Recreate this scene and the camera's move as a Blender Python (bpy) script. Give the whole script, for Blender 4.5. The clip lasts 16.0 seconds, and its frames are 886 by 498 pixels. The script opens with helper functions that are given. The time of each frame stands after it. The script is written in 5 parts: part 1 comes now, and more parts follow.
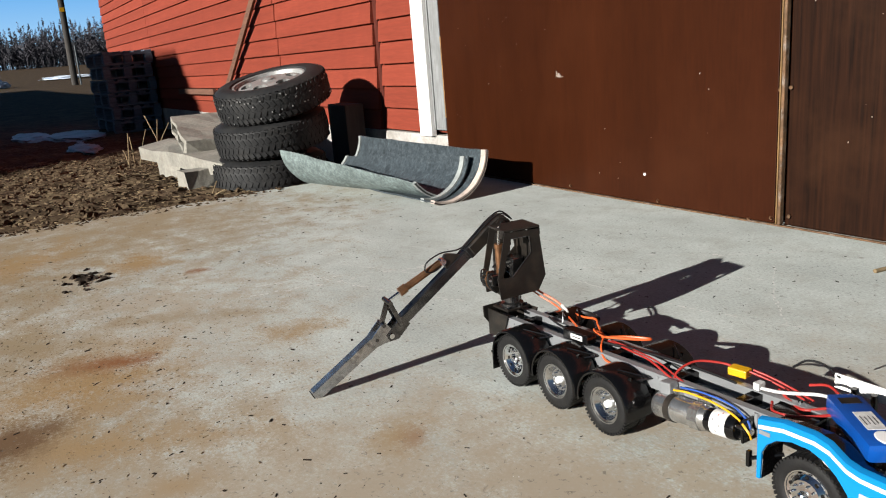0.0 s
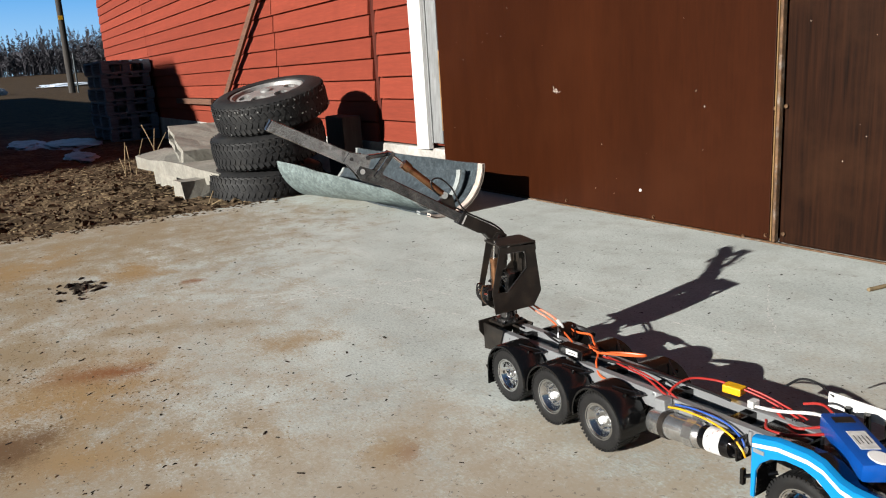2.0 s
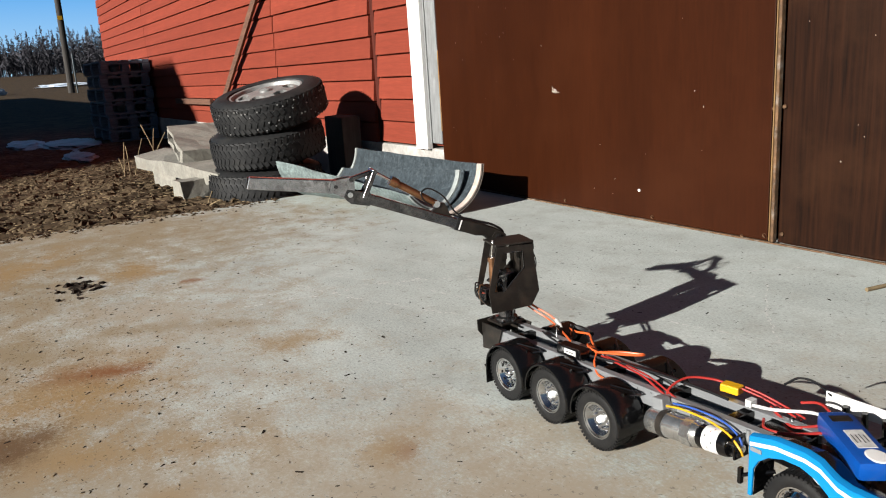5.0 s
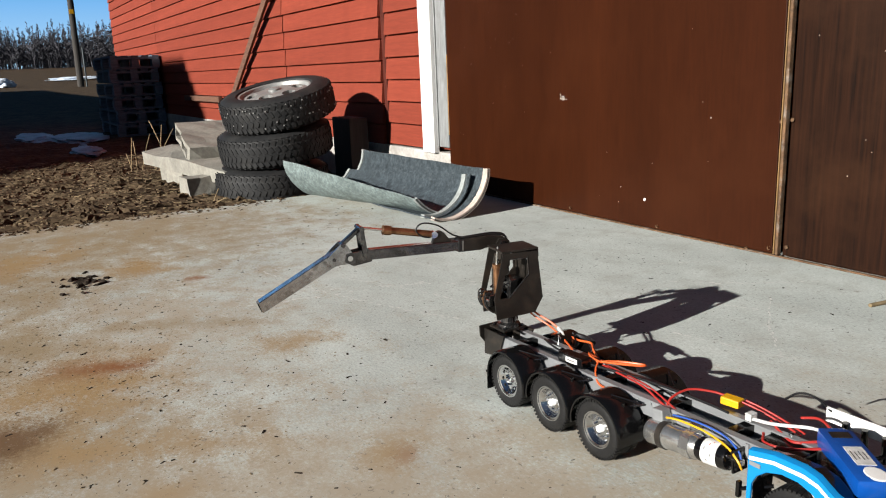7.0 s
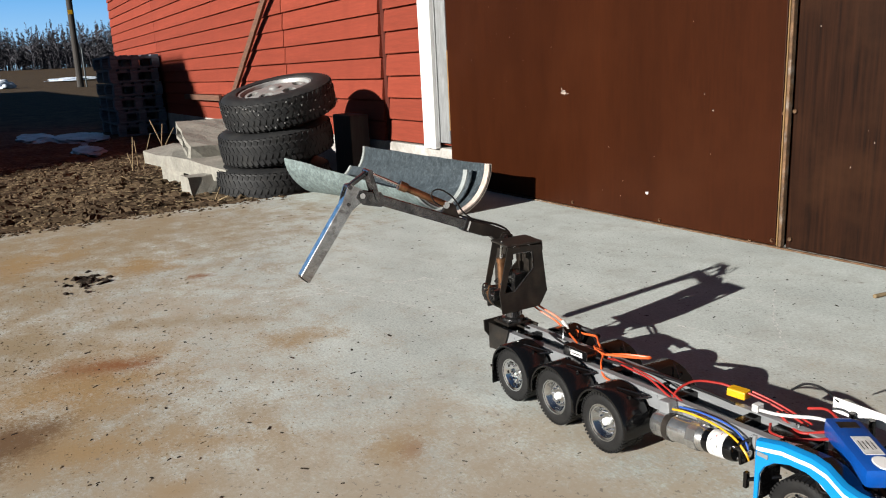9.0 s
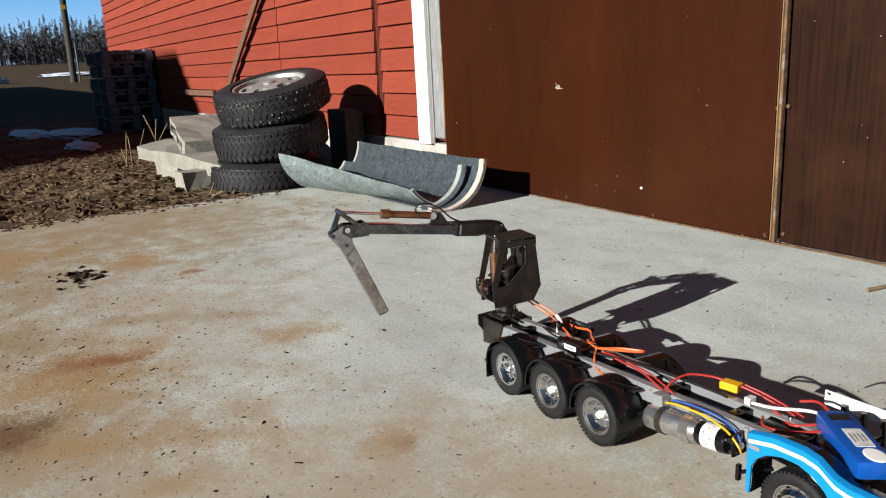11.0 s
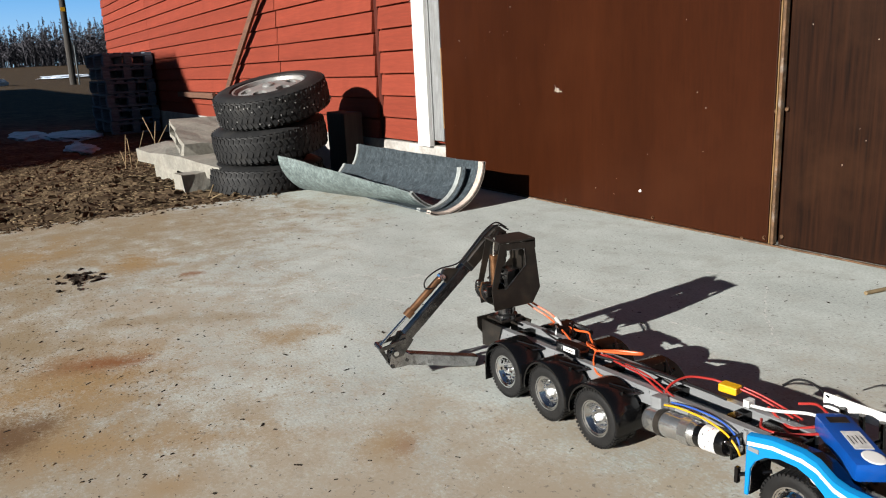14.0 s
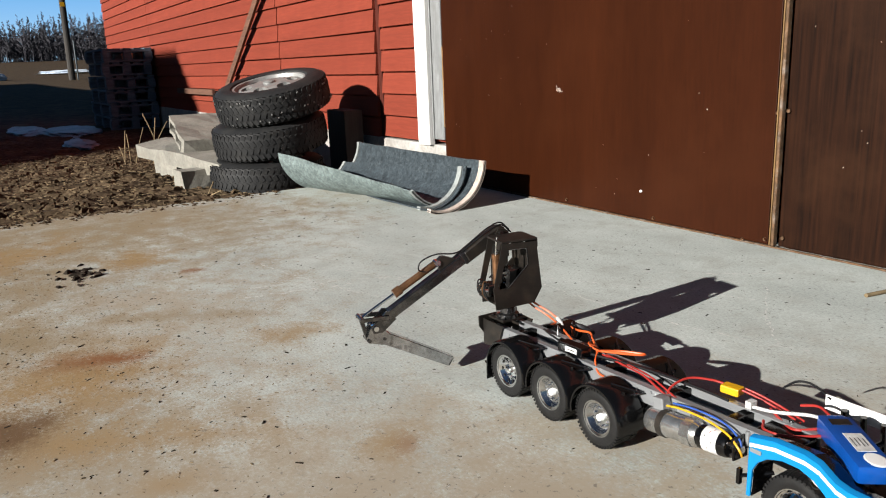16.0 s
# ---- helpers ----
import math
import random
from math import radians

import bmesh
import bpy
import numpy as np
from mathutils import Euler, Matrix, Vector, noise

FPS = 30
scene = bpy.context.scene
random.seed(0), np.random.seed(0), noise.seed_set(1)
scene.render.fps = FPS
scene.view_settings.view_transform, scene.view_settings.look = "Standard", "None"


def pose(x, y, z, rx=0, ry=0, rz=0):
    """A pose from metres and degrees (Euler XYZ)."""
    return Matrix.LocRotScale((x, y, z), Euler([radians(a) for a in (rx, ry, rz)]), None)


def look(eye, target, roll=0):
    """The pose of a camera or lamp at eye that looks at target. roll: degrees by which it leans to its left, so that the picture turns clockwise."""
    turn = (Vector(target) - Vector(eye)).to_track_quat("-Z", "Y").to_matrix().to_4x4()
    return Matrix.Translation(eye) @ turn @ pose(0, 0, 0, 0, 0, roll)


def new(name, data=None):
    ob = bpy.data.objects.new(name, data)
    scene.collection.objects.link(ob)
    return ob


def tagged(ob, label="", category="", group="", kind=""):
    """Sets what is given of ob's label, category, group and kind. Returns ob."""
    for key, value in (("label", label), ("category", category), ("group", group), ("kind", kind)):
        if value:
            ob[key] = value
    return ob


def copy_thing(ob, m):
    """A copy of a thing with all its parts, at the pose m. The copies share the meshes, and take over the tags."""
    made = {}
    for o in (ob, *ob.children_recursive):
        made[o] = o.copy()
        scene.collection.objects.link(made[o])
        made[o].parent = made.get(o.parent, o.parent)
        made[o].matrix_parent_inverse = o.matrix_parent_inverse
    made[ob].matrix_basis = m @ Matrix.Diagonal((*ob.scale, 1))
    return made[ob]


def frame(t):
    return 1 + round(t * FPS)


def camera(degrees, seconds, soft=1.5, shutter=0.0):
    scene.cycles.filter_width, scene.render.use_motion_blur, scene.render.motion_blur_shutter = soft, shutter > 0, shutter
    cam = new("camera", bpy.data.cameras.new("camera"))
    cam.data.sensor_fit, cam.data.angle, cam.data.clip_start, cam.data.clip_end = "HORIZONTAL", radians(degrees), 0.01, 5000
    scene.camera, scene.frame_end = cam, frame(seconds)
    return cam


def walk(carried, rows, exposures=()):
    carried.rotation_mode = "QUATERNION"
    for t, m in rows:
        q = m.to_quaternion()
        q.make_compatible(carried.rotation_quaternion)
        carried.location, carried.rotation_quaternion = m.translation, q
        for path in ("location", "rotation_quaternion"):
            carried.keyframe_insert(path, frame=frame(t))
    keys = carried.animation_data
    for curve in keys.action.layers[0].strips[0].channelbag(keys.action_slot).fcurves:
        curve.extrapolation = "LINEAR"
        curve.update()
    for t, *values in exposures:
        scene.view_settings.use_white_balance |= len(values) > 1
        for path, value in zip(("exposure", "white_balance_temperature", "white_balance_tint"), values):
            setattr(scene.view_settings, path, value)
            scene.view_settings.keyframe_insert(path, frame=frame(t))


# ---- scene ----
cam = camera(60.5, 16.0, soft=1.1)
PATH = [
    (0, (2.36, -1.833, 0.545), (0.698, -0.843, 0.037), -4.6),
    (0.5, (2.358, -1.836, 0.545), (0.696, -0.847, 0.035), -4.5),
    (1, (2.358, -1.833, 0.546), (0.696, -0.841, 0.043), -4.1),
    (1.5, (2.358, -1.835, 0.546), (0.697, -0.835, 0.055), -4.1),
    (2, (2.361, -1.836, 0.549), (0.7, -0.829, 0.071), -3.8),
    (2.5, (2.361, -1.836, 0.548), (0.7, -0.826, 0.075), -3.6),
    (3, (2.363, -1.834, 0.548), (0.705, -0.821, 0.075), -3.6),
    (3.5, (2.363, -1.835, 0.547), (0.708, -0.819, 0.07), -3.8),
    (4, (2.362, -1.836, 0.547), (0.705, -0.821, 0.072), -3.6),
    (6.5, (2.365, -1.836, 0.549), (0.699, -0.837, 0.07), -4.0),
    (7, (2.365, -1.838, 0.552), (0.699, -0.837, 0.083), -2.3),
    (7.5, (2.365, -1.844, 0.552), (0.698, -0.837, 0.098), -2.4),
    (8, (2.362, -1.843, 0.547), (0.698, -0.834, 0.085), -2.9),
    (8.5, (2.362, -1.842, 0.549), (0.698, -0.84, 0.074), -2.9),
    (9, (2.362, -1.841, 0.548), (0.695, -0.844, 0.071), -2.9),
    (11.5, (2.366, -1.839, 0.546), (0.711, -0.831, 0.054), -3.0),
    (12, (2.369, -1.837, 0.548), (0.714, -0.828, 0.055), -3.2),
    (12.5, (2.369, -1.836, 0.549), (0.713, -0.828, 0.06), -3.3),
    (13, (2.371, -1.836, 0.548), (0.711, -0.828, 0.07), -3.4),
    (13.5, (2.369, -1.838, 0.547), (0.71, -0.828, 0.071), -3.2),
    (14, (2.365, -1.841, 0.546), (0.707, -0.832, 0.064), -2.8),
    (14.5, (2.364, -1.845, 0.547), (0.709, -0.831, 0.065), -2.0),
    (15, (2.363, -1.847, 0.546), (0.712, -0.829, 0.058), -2.0),
    (15.5, (2.36, -1.847, 0.546), (0.707, -0.833, 0.054), -2.3),
    (16, (2.361, -1.847, 0.547), (0.706, -0.834, 0.061), -2.3),
]
walk(cam, [(t, look(eye, target, roll)) for t, eye, target, roll in PATH])

# ---- light ----
SUN = Vector((-0.14, 1.0, -0.357)).normalized()      # the way the sunlight goes
elevation = math.asin(-SUN.z)
world = bpy.data.worlds.new("world")
scene.world = world
world.use_nodes = True
wn = world.node_tree.nodes
sky = wn.new("ShaderNodeTexSky")
sky.sky_type, sky.sun_disc = "NISHITA", False
sky.sun_elevation = elevation
sky.dust_density, sky.ozone_density = 0.2, 4.5
sky.sun_rotation = math.atan2(-SUN.x, -SUN.y)
wn["Background"].inputs["Strength"].default_value = 0.016
world.node_tree.links.new(sky.outputs[0], wn["Background"].inputs["Color"])
sun = new("sun", bpy.data.lights.new("sun", "SUN"))
sun.data.energy, sun.data.angle, sun.data.color = 5.6, radians(0.5), (1.0, 0.965, 0.90)
sun.matrix_world = look((0, 0, 0), SUN)
scene.view_settings.exposure = 0.90


# ---- materials ----
def material(name, base, rough=0.6, metal=0.0, grain=40.0, depth=0.15, spots=3.0, spot_depth=0.15, bump=0.2, stretch=(1, 1, 1), stain=None, stain_amount=0.5, stain_scale=4.0, vary=0.0, gloss=0.5):
    m = bpy.data.materials.new(name)
    m.use_nodes = True
    t = m.node_tree
    n, link = t.nodes, t.links.new
    b = n["Principled BSDF"]
    b.inputs["Roughness"].default_value, b.inputs["Metallic"].default_value = rough, metal
    b.inputs["Specular IOR Level"].default_value = gloss
    co = n.new("ShaderNodeTexCoord")
    mp = n.new("ShaderNodeMapping")
    mp.inputs["Scale"].default_value = stretch
    link(co.outputs["Object"], mp.inputs["Vector"])
    fine, coarse = n.new("ShaderNodeTexNoise"), n.new("ShaderNodeTexNoise")
    for tex, scale, detail in ((fine, grain, 6), (coarse, spots, 5)):
        tex.inputs["Scale"].default_value, tex.inputs["Detail"].default_value = scale, detail
        tex.inputs["Roughness"].default_value = 0.65
        link(mp.outputs[0], tex.inputs["Vector"])

    def band(tex, low, high):
        r = n.new("ShaderNodeMapRange")
        r.inputs["From Min"].default_value, r.inputs["From Max"].default_value = 0.3, 0.7
        r.inputs["To Min"].default_value, r.inputs["To Max"].default_value = low, high
        link(tex.outputs[0], r.inputs["Value"])
        return r.outputs[0]

    def times(a, c):
        x = n.new("ShaderNodeMath")
        x.operation = "MULTIPLY"
        link(a, x.inputs[0]), link(c, x.inputs[1])
        return x.outputs[0]

    factor = times(band(fine, 1 - depth, 1 + depth), band(coarse, 1 - spot_depth, 1 + spot_depth))
    if vary:
        info = n.new("ShaderNodeObjectInfo")
        r = n.new("ShaderNodeMapRange")
        r.inputs["To Min"].default_value, r.inputs["To Max"].default_value = 1 - vary, 1 + vary
        link(info.outputs["Random"], r.inputs["Value"])
        factor = times(factor, r.outputs[0])
    colour = n.new("ShaderNodeMix")
    colour.data_type, colour.blend_type = "RGBA", "MULTIPLY"
    colour.inputs[0].default_value = 1.0
    colour.inputs[6].default_value = (*base, 1)
    link(factor, colour.inputs[7])
    out = colour.outputs[2]
    if stain:
        patch = n.new("ShaderNodeTexNoise")
        patch.inputs["Scale"].default_value, patch.inputs["Detail"].default_value = stain_scale, 8
        patch.inputs["Roughness"].default_value = 0.7
        link(co.outputs["Object"], patch.inputs["Vector"])
        r = n.new("ShaderNodeMapRange")
        r.inputs["From Min"].default_value, r.inputs["From Max"].default_value = 0.5, 0.68
        r.inputs["To Max"].default_value = stain_amount
        link(patch.outputs[0], r.inputs["Value"])
        mix = n.new("ShaderNodeMix")
        mix.data_type = "RGBA"
        link(r.outputs[0], mix.inputs[0]), link(out, mix.inputs[6])
        mix.inputs[7].default_value = (*stain, 1)
        out = mix.outputs[2]
    link(out, b.inputs["Base Color"])
    if bump:
        bp = n.new("ShaderNodeBump")
        bp.inputs["Strength"].default_value, bp.inputs["Distance"].default_value = bump, 0.004
        link(fine.outputs[0], bp.inputs["Height"])
        link(bp.outputs[0], b.inputs["Normal"])
    return m


CONCRETE = material("concrete", (0.396, 0.424, 0.404), 0.85, grain=190, depth=0.24, spots=3.2, spot_depth=0.16, bump=0.08, gloss=0.3, stretch=(0.7, 1.3, 1), stain=(0.28, 0.2765, 0.2485), stain_amount=0.6, stain_scale=5.0)
MUD = material("mud", (0.0546, 0.0378, 0.0238), 0.95, grain=30, depth=0.6, spots=2.5, spot_depth=0.45, bump=1.0, gloss=0.05, stain=(0.133, 0.098, 0.0595), stain_amount=0.6, stain_scale=6.0)
STRAW = material("straw", (0.182, 0.1365, 0.0805), 0.9, grain=30, depth=0.3, spots=4, spot_depth=0.4, bump=0.2, gloss=0.1)
DIRT = material("dirt_chips", (0.0224, 0.0168, 0.0126), 0.9, grain=60, depth=0.4, spots=9, spot_depth=0.4, gloss=0.1)
RED = material("red_paint", (0.175, 0.0329, 0.0182), 0.8, grain=9, depth=0.14, spots=1.5, spot_depth=0.14, bump=0.2, stretch=(1, 8, 14), vary=0.1, gloss=0.15, stain=(0.14, 0.0252, 0.014), stain_amount=0.5, stain_scale=5)
WHITE = material("white_paint", (0.66, 0.655, 0.64), 0.6, grain=30, depth=0.04, spots=3, spot_depth=0.05, bump=0.08)
GREYWOOD = material("grey_paint", (0.165, 0.17, 0.172), 0.75, grain=20, depth=0.2, spots=5, spot_depth=0.2, bump=0.3, stretch=(4, 4, 0.6), stain=(0.112, 0.105, 0.098), stain_scale=12)
BASE = material("whitewash", (0.322, 0.308, 0.287), 0.9, grain=40, depth=0.2, spots=4, spot_depth=0.25, bump=0.6, gloss=0.2, stain=(0.175, 0.154, 0.133), stain_amount=0.6, stain_scale=6)
BROWN = material("brown_panel", (0.0245, 0.0061, 0.0018), 0.42, grain=34, depth=0.16, spots=1.4, spot_depth=0.22, bump=0.04, stretch=(3, 3, 0.25), gloss=0.1, stain=(0.035, 0.00966, 0.00322), stain_amount=0.55, stain_scale=2.2)
BROWN_OLD = material("brown_panel_worn", (0.0128, 0.0042, 0.0016), 0.5, grain=42, depth=0.7, spots=2.0, spot_depth=0.3, bump=0.12, stretch=(3, 3, 0.09), gloss=0.1, stain=(0.0252, 0.00945, 0.00385), stain_amount=0.7, stain_scale=2.6)
RUST = material("rusty_steel", (0.112, 0.0595, 0.028), 0.8, 0.2, grain=80, depth=0.4, spots=14, spot_depth=0.4, bump=0.4, stain=(0.252, 0.224, 0.196), stain_amount=0.7, stain_scale=30)
OCHRE = material("ochre_edge", (0.147, 0.0805, 0.0245), 0.7, grain=60, depth=0.35, spots=9, spot_depth=0.35, bump=0.1, stretch=(1, 1, 0.3))
RUBBER = material("tyre_rubber", (0.0115, 0.0118, 0.0125), 0.65, grain=90, depth=0.3, spots=9, spot_depth=0.35, bump=0.25, gloss=0.3, stain=(0.0455, 0.0406, 0.0322), stain_amount=0.22, stain_scale=9)
ALLOY = material("wheel_alloy", (0.25, 0.25, 0.245), 0.45, 0.35, grain=40, depth=0.1, spots=8, spot_depth=0.2, bump=0.03, stain=(0.2, 0.16, 0.12), stain_amount=0.4, stain_scale=12)
ZINC = material("galvanised_steel", (0.046, 0.059, 0.068), 0.42, 0.35, grain=90, depth=0.5, spots=30, spot_depth=0.4, bump=0.10, stain=(0.125, 0.15, 0.165), stain_amount=0.6, stain_scale=55)
ZINC_OLD = material("weathered_zinc", (0.150, 0.188, 0.185), 0.55, 0.2, grain=90, depth=0.45, spots=26, spot_depth=0.4, bump=0.12, stain=(0.055, 0.075, 0.082), stain_amount=0.75, stain_scale=50)
RIMRUST = material("rust_pale_edge", (0.40, 0.33, 0.285), 0.85, grain=70, depth=0.2, spots=15, spot_depth=0.3, bump=0.2)
SLAB = material("old_concrete", (0.205, 0.195, 0.168), 0.9, grain=45, depth=0.2, spots=5, spot_depth=0.25, bump=0.7, stain=(0.168, 0.147, 0.119), stain_amount=0.65, stain_scale=7)
PLANK = material("old_timber", (0.0945, 0.042, 0.0238), 0.8, grain=12, depth=0.3, spots=3, spot_depth=0.25, bump=0.2, stretch=(1, 10, 10))
# grey wood whose base colour carries the blue skylight of the shade
PALLET = material("skylit_pallet", (0.098, 0.126, 0.161), 0.85, grain=14, depth=0.25, spots=3, spot_depth=0.2, bump=0.3, stretch=(8, 1, 8), vary=0.2, gloss=0.2)
SNOW = material("old_snow", (0.62, 0.70, 0.80), 0.8, grain=20, depth=0.12, spots=3, spot_depth=0.2, bump=0.5, stain=(0.26, 0.25, 0.24), stain_amount=0.45, stain_scale=5)
# snow with the blue of shade put into its colour, plus dirt stains
SHADE_SNOW = material("shaded_snow", (0.14, 0.175, 0.231), 0.5, grain=20, depth=0.3, spots=3, spot_depth=0.4, bump=0.6, stain=(0.049, 0.042, 0.035), stain_amount=0.8, stain_scale=6)
WOODS = material("bare_woods", (0.060, 0.060, 0.070), 0.95, grain=2, depth=0.3, spots=0.2, spot_depth=0.5, bump=0, gloss=0.1)
CRANE = material("dark_painted_steel", (0.0147, 0.01225, 0.01015), 0.42, 0.2, grain=60, depth=0.3, spots=14, spot_depth=0.4, bump=0.08, stain=(0.042, 0.0301, 0.021), stain_amount=0.45, stain_scale=30)
STEEL = material("bare_steel", (0.13, 0.128, 0.13), 0.2, 0.95, grain=70, depth=0.4, spots=25, spot_depth=0.5, bump=0.08, stain=(0.36, 0.35, 0.335), stain_amount=0.5, stain_scale=48)
BRIGHT = material("worn_bright_steel", (0.46, 0.46, 0.47), 0.16, 0.95, grain=70, depth=0.3, spots=25, spot_depth=0.4, bump=0.06, stain=(0.07, 0.06, 0.052), stain_amount=0.75, stain_scale=45)
BRASS = material("brass", (0.30, 0.155, 0.08), 0.32, 0.85, grain=80, depth=0.25, spots=30, spot_depth=0.4, bump=0.05, stain=(0.08, 0.045, 0.03), stain_amount=0.5, stain_scale=50)
CHROME = material("chrome", (0.78, 0.79, 0.8), 0.12, 1.0, grain=60, depth=0.05, spots=20, spot_depth=0.1, bump=0)
ALU = material("aluminium", (0.255, 0.265, 0.275), 0.38, 0.45, grain=60, depth=0.08, spots=12, spot_depth=0.15, bump=0.03, stretch=(0.2, 1, 1))
PLASTIC = material("black_plastic", (0.00315, 0.00315, 0.0035), 0.16, gloss=0.5, grain=60, depth=0.1, spots=20, spot_depth=0.15, bump=0.03)
MINIRUBBER = material("model_tyre_rubber", (0.007, 0.007, 0.00735), 0.55, grain=200, depth=0.2, spots=40, spot_depth=0.3, bump=0.15, stain=(0.028, 0.0259, 0.0224), stain_amount=0.25, stain_scale=60, gloss=0.3)
BLUE = material("blue_paint", (0.0028, 0.168, 0.42), 0.2, grain=40, depth=0.03, spots=16, spot_depth=0.05, bump=0)
BATTERY = material("blue_shrink_wrap", (0.0028, 0.0525, 0.252), 0.28, grain=40, depth=0.06, spots=20, spot_depth=0.1, bump=0.03)
LABEL = material("pale_label", (0.5, 0.5, 0.49), 0.5, grain=90, depth=0.12, spots=45, spot_depth=0.3, bump=0)
CABLE_O = material("orange_cable", (0.525, 0.091, 0.021), 0.4, grain=60, depth=0.08, spots=20, spot_depth=0.1, bump=0)
CABLE_R = material("red_cable", (0.28, 0.021, 0.0168), 0.35, grain=60, depth=0.08, spots=20, spot_depth=0.1, bump=0)
CABLE_Y = material("yellow_plastic", (0.56, 0.294, 0.007), 0.4, grain=60, depth=0.05, spots=20, spot_depth=0.1, bump=0)
CABLE_B = material("blue_cable", (0.021, 0.07, 0.294), 0.4, grain=60, depth=0.05, spots=20, spot_depth=0.1, bump=0)
POLE = material("dark_timber", (0.0315, 0.028, 0.0252), 0.9, grain=20, depth=0.3, spots=3, spot_depth=0.3, bump=0.2, stretch=(3, 3, 0.3))
DISH = material("bright_dish", (0.52, 0.53, 0.54), 0.17, 1.0, grain=60, depth=0.1, spots=20, spot_depth=0.3, bump=0)
RIMGREY = material("rolled_zinc_rim", (0.294, 0.315, 0.308), 0.5, 0.3, grain=50, depth=0.15, spots=12, spot_depth=0.2, bump=0.05)
BRUSHED = material("turned_aluminium", (0.48, 0.48, 0.47), 0.24, 0.9, grain=90, depth=0.12, spots=30, spot_depth=0.25, bump=0.04, stretch=(6, 1, 1))
SCRATCH = material("pale_scratch", (0.49, 0.49, 0.469), 0.9, grain=120, depth=0.15, spots=20, spot_depth=0.15, bump=0.1, gloss=0.2)
SOIL = material("brown_soil", (0.095, 0.062, 0.036), 0.9, grain=60, depth=0.4, spots=9, spot_depth=0.4, bump=0.1, gloss=0.1)
# the shine of sunlit metal is put into this pale, non-metal colour
HUB = material("sunlit_hub", (0.62, 0.62, 0.61), 0.35, grain=60, depth=0.06, spots=20, spot_depth=0.1, bump=0)
HOSE = material("black_hose", (0.0084, 0.0084, 0.0091), 0.4, grain=80, depth=0.1, spots=20, spot_depth=0.1, bump=0.05)


def sand_stains(m, spots):
    """Sand and rust marks on the slab: each spot is x, y, the two half lengths, strength and colour, all aslant the same way."""
    t = m.node_tree
    n, link = t.nodes, t.links.new
    b = n["Principled BSDF"]
    co = n.new("ShaderNodeTexCoord")
    out = b.inputs["Base Color"].links[0].from_socket
    wob = n.new("ShaderNodeTexNoise")
    wob.inputs["Scale"].default_value, wob.inputs["Detail"].default_value, wob.inputs["Roughness"].default_value = 9.0, 10, 0.75
    link(co.outputs["Object"], wob.inputs["Vector"])
    grit = n.new("ShaderNodeTexNoise")
    grit.inputs["Scale"].default_value, grit.inputs["Detail"].default_value, grit.inputs["Roughness"].default_value = 150.0, 6, 0.85
    link(co.outputs["Object"], grit.inputs["Vector"])

    def calc(op, a, c):
        x = n.new("ShaderNodeMath")
        x.operation = op
        for i, v in enumerate((a, c)):
            if isinstance(v, (int, float)):
                x.inputs[i].default_value = v
            else:
                link(v, x.inputs[i])
        return x.outputs[0]

    for x0, y0, rx, ry, strength, colour in spots:
        off = n.new("ShaderNodeVectorMath")
        off.operation = "SUBTRACT"
        link(co.outputs["Object"], off.inputs[0])
        off.inputs[1].default_value = (x0, y0, 0)
        sc = n.new("ShaderNodeVectorMath")
        sc.operation = "MULTIPLY"
        rot = n.new("ShaderNodeVectorRotate")
        rot.rotation_type = "Z_AXIS"
        rot.inputs["Angle"].default_value = radians(-60)
        link(off.outputs[0], rot.inputs["Vector"])
        link(rot.outputs[0], sc.inputs[0])
        sc.inputs[1].default_value = (1 / rx, 1 / ry, 0)
        ln = n.new("ShaderNodeVectorMath")
        ln.operation = "LENGTH"
        link(sc.outputs[0], ln.inputs[0])
        edge = calc("ADD", calc("SUBTRACT", 1.0, ln.outputs["Value"]), calc("MULTIPLY", calc("SUBTRACT", wob.outputs[0], 0.5), 4.0))
        edge = calc("ADD", edge, calc("MULTIPLY", calc("SUBTRACT", grit.outputs[0], 0.5), 3.2))
        r = n.new("ShaderNodeMapRange")
        r.inputs["From Min"].default_value, r.inputs["From Max"].default_value = -0.45, 0.85
        r.inputs["To Max"].default_value = strength
        link(edge, r.inputs["Value"])
        mix = n.new("ShaderNodeMix")
        mix.data_type = "RGBA"
        link(r.outputs[0], mix.inputs[0]), link(out, mix.inputs[6])
        mix.inputs[7].default_value = (*colour, 1)
        out = mix.outputs[2]
    for scale, low, most, colour in ((95.0, 0.60, 0.7, (0.12, 0.108, 0.09)), (42.0, 0.64, 0.6, (0.15, 0.13, 0.105)), (14.0, 0.62, 0.35, (0.24, 0.215, 0.18)), (30.0, 0.63, 0.35, (0.44, 0.43, 0.40))):
        fleck = n.new("ShaderNodeTexNoise")
        fleck.inputs["Scale"].default_value, fleck.inputs["Detail"].default_value, fleck.inputs["Roughness"].default_value = scale, 6, 0.7
        fleck.inputs["Distortion"].default_value = 0.6
        link(co.outputs["Object"], fleck.inputs["Vector"])
        r = n.new("ShaderNodeMapRange")
        r.inputs["From Min"].default_value, r.inputs["From Max"].default_value, r.inputs["To Max"].default_value = low, low + 0.06, most
        link(fleck.outputs[0], r.inputs["Value"])
        mix = n.new("ShaderNodeMix")
        mix.data_type = "RGBA"
        link(r.outputs[0], mix.inputs[0]), link(out, mix.inputs[6])
        mix.inputs[7].default_value = (*colour, 1)
        out = mix.outputs[2]
    link(out, b.inputs["Base Color"])


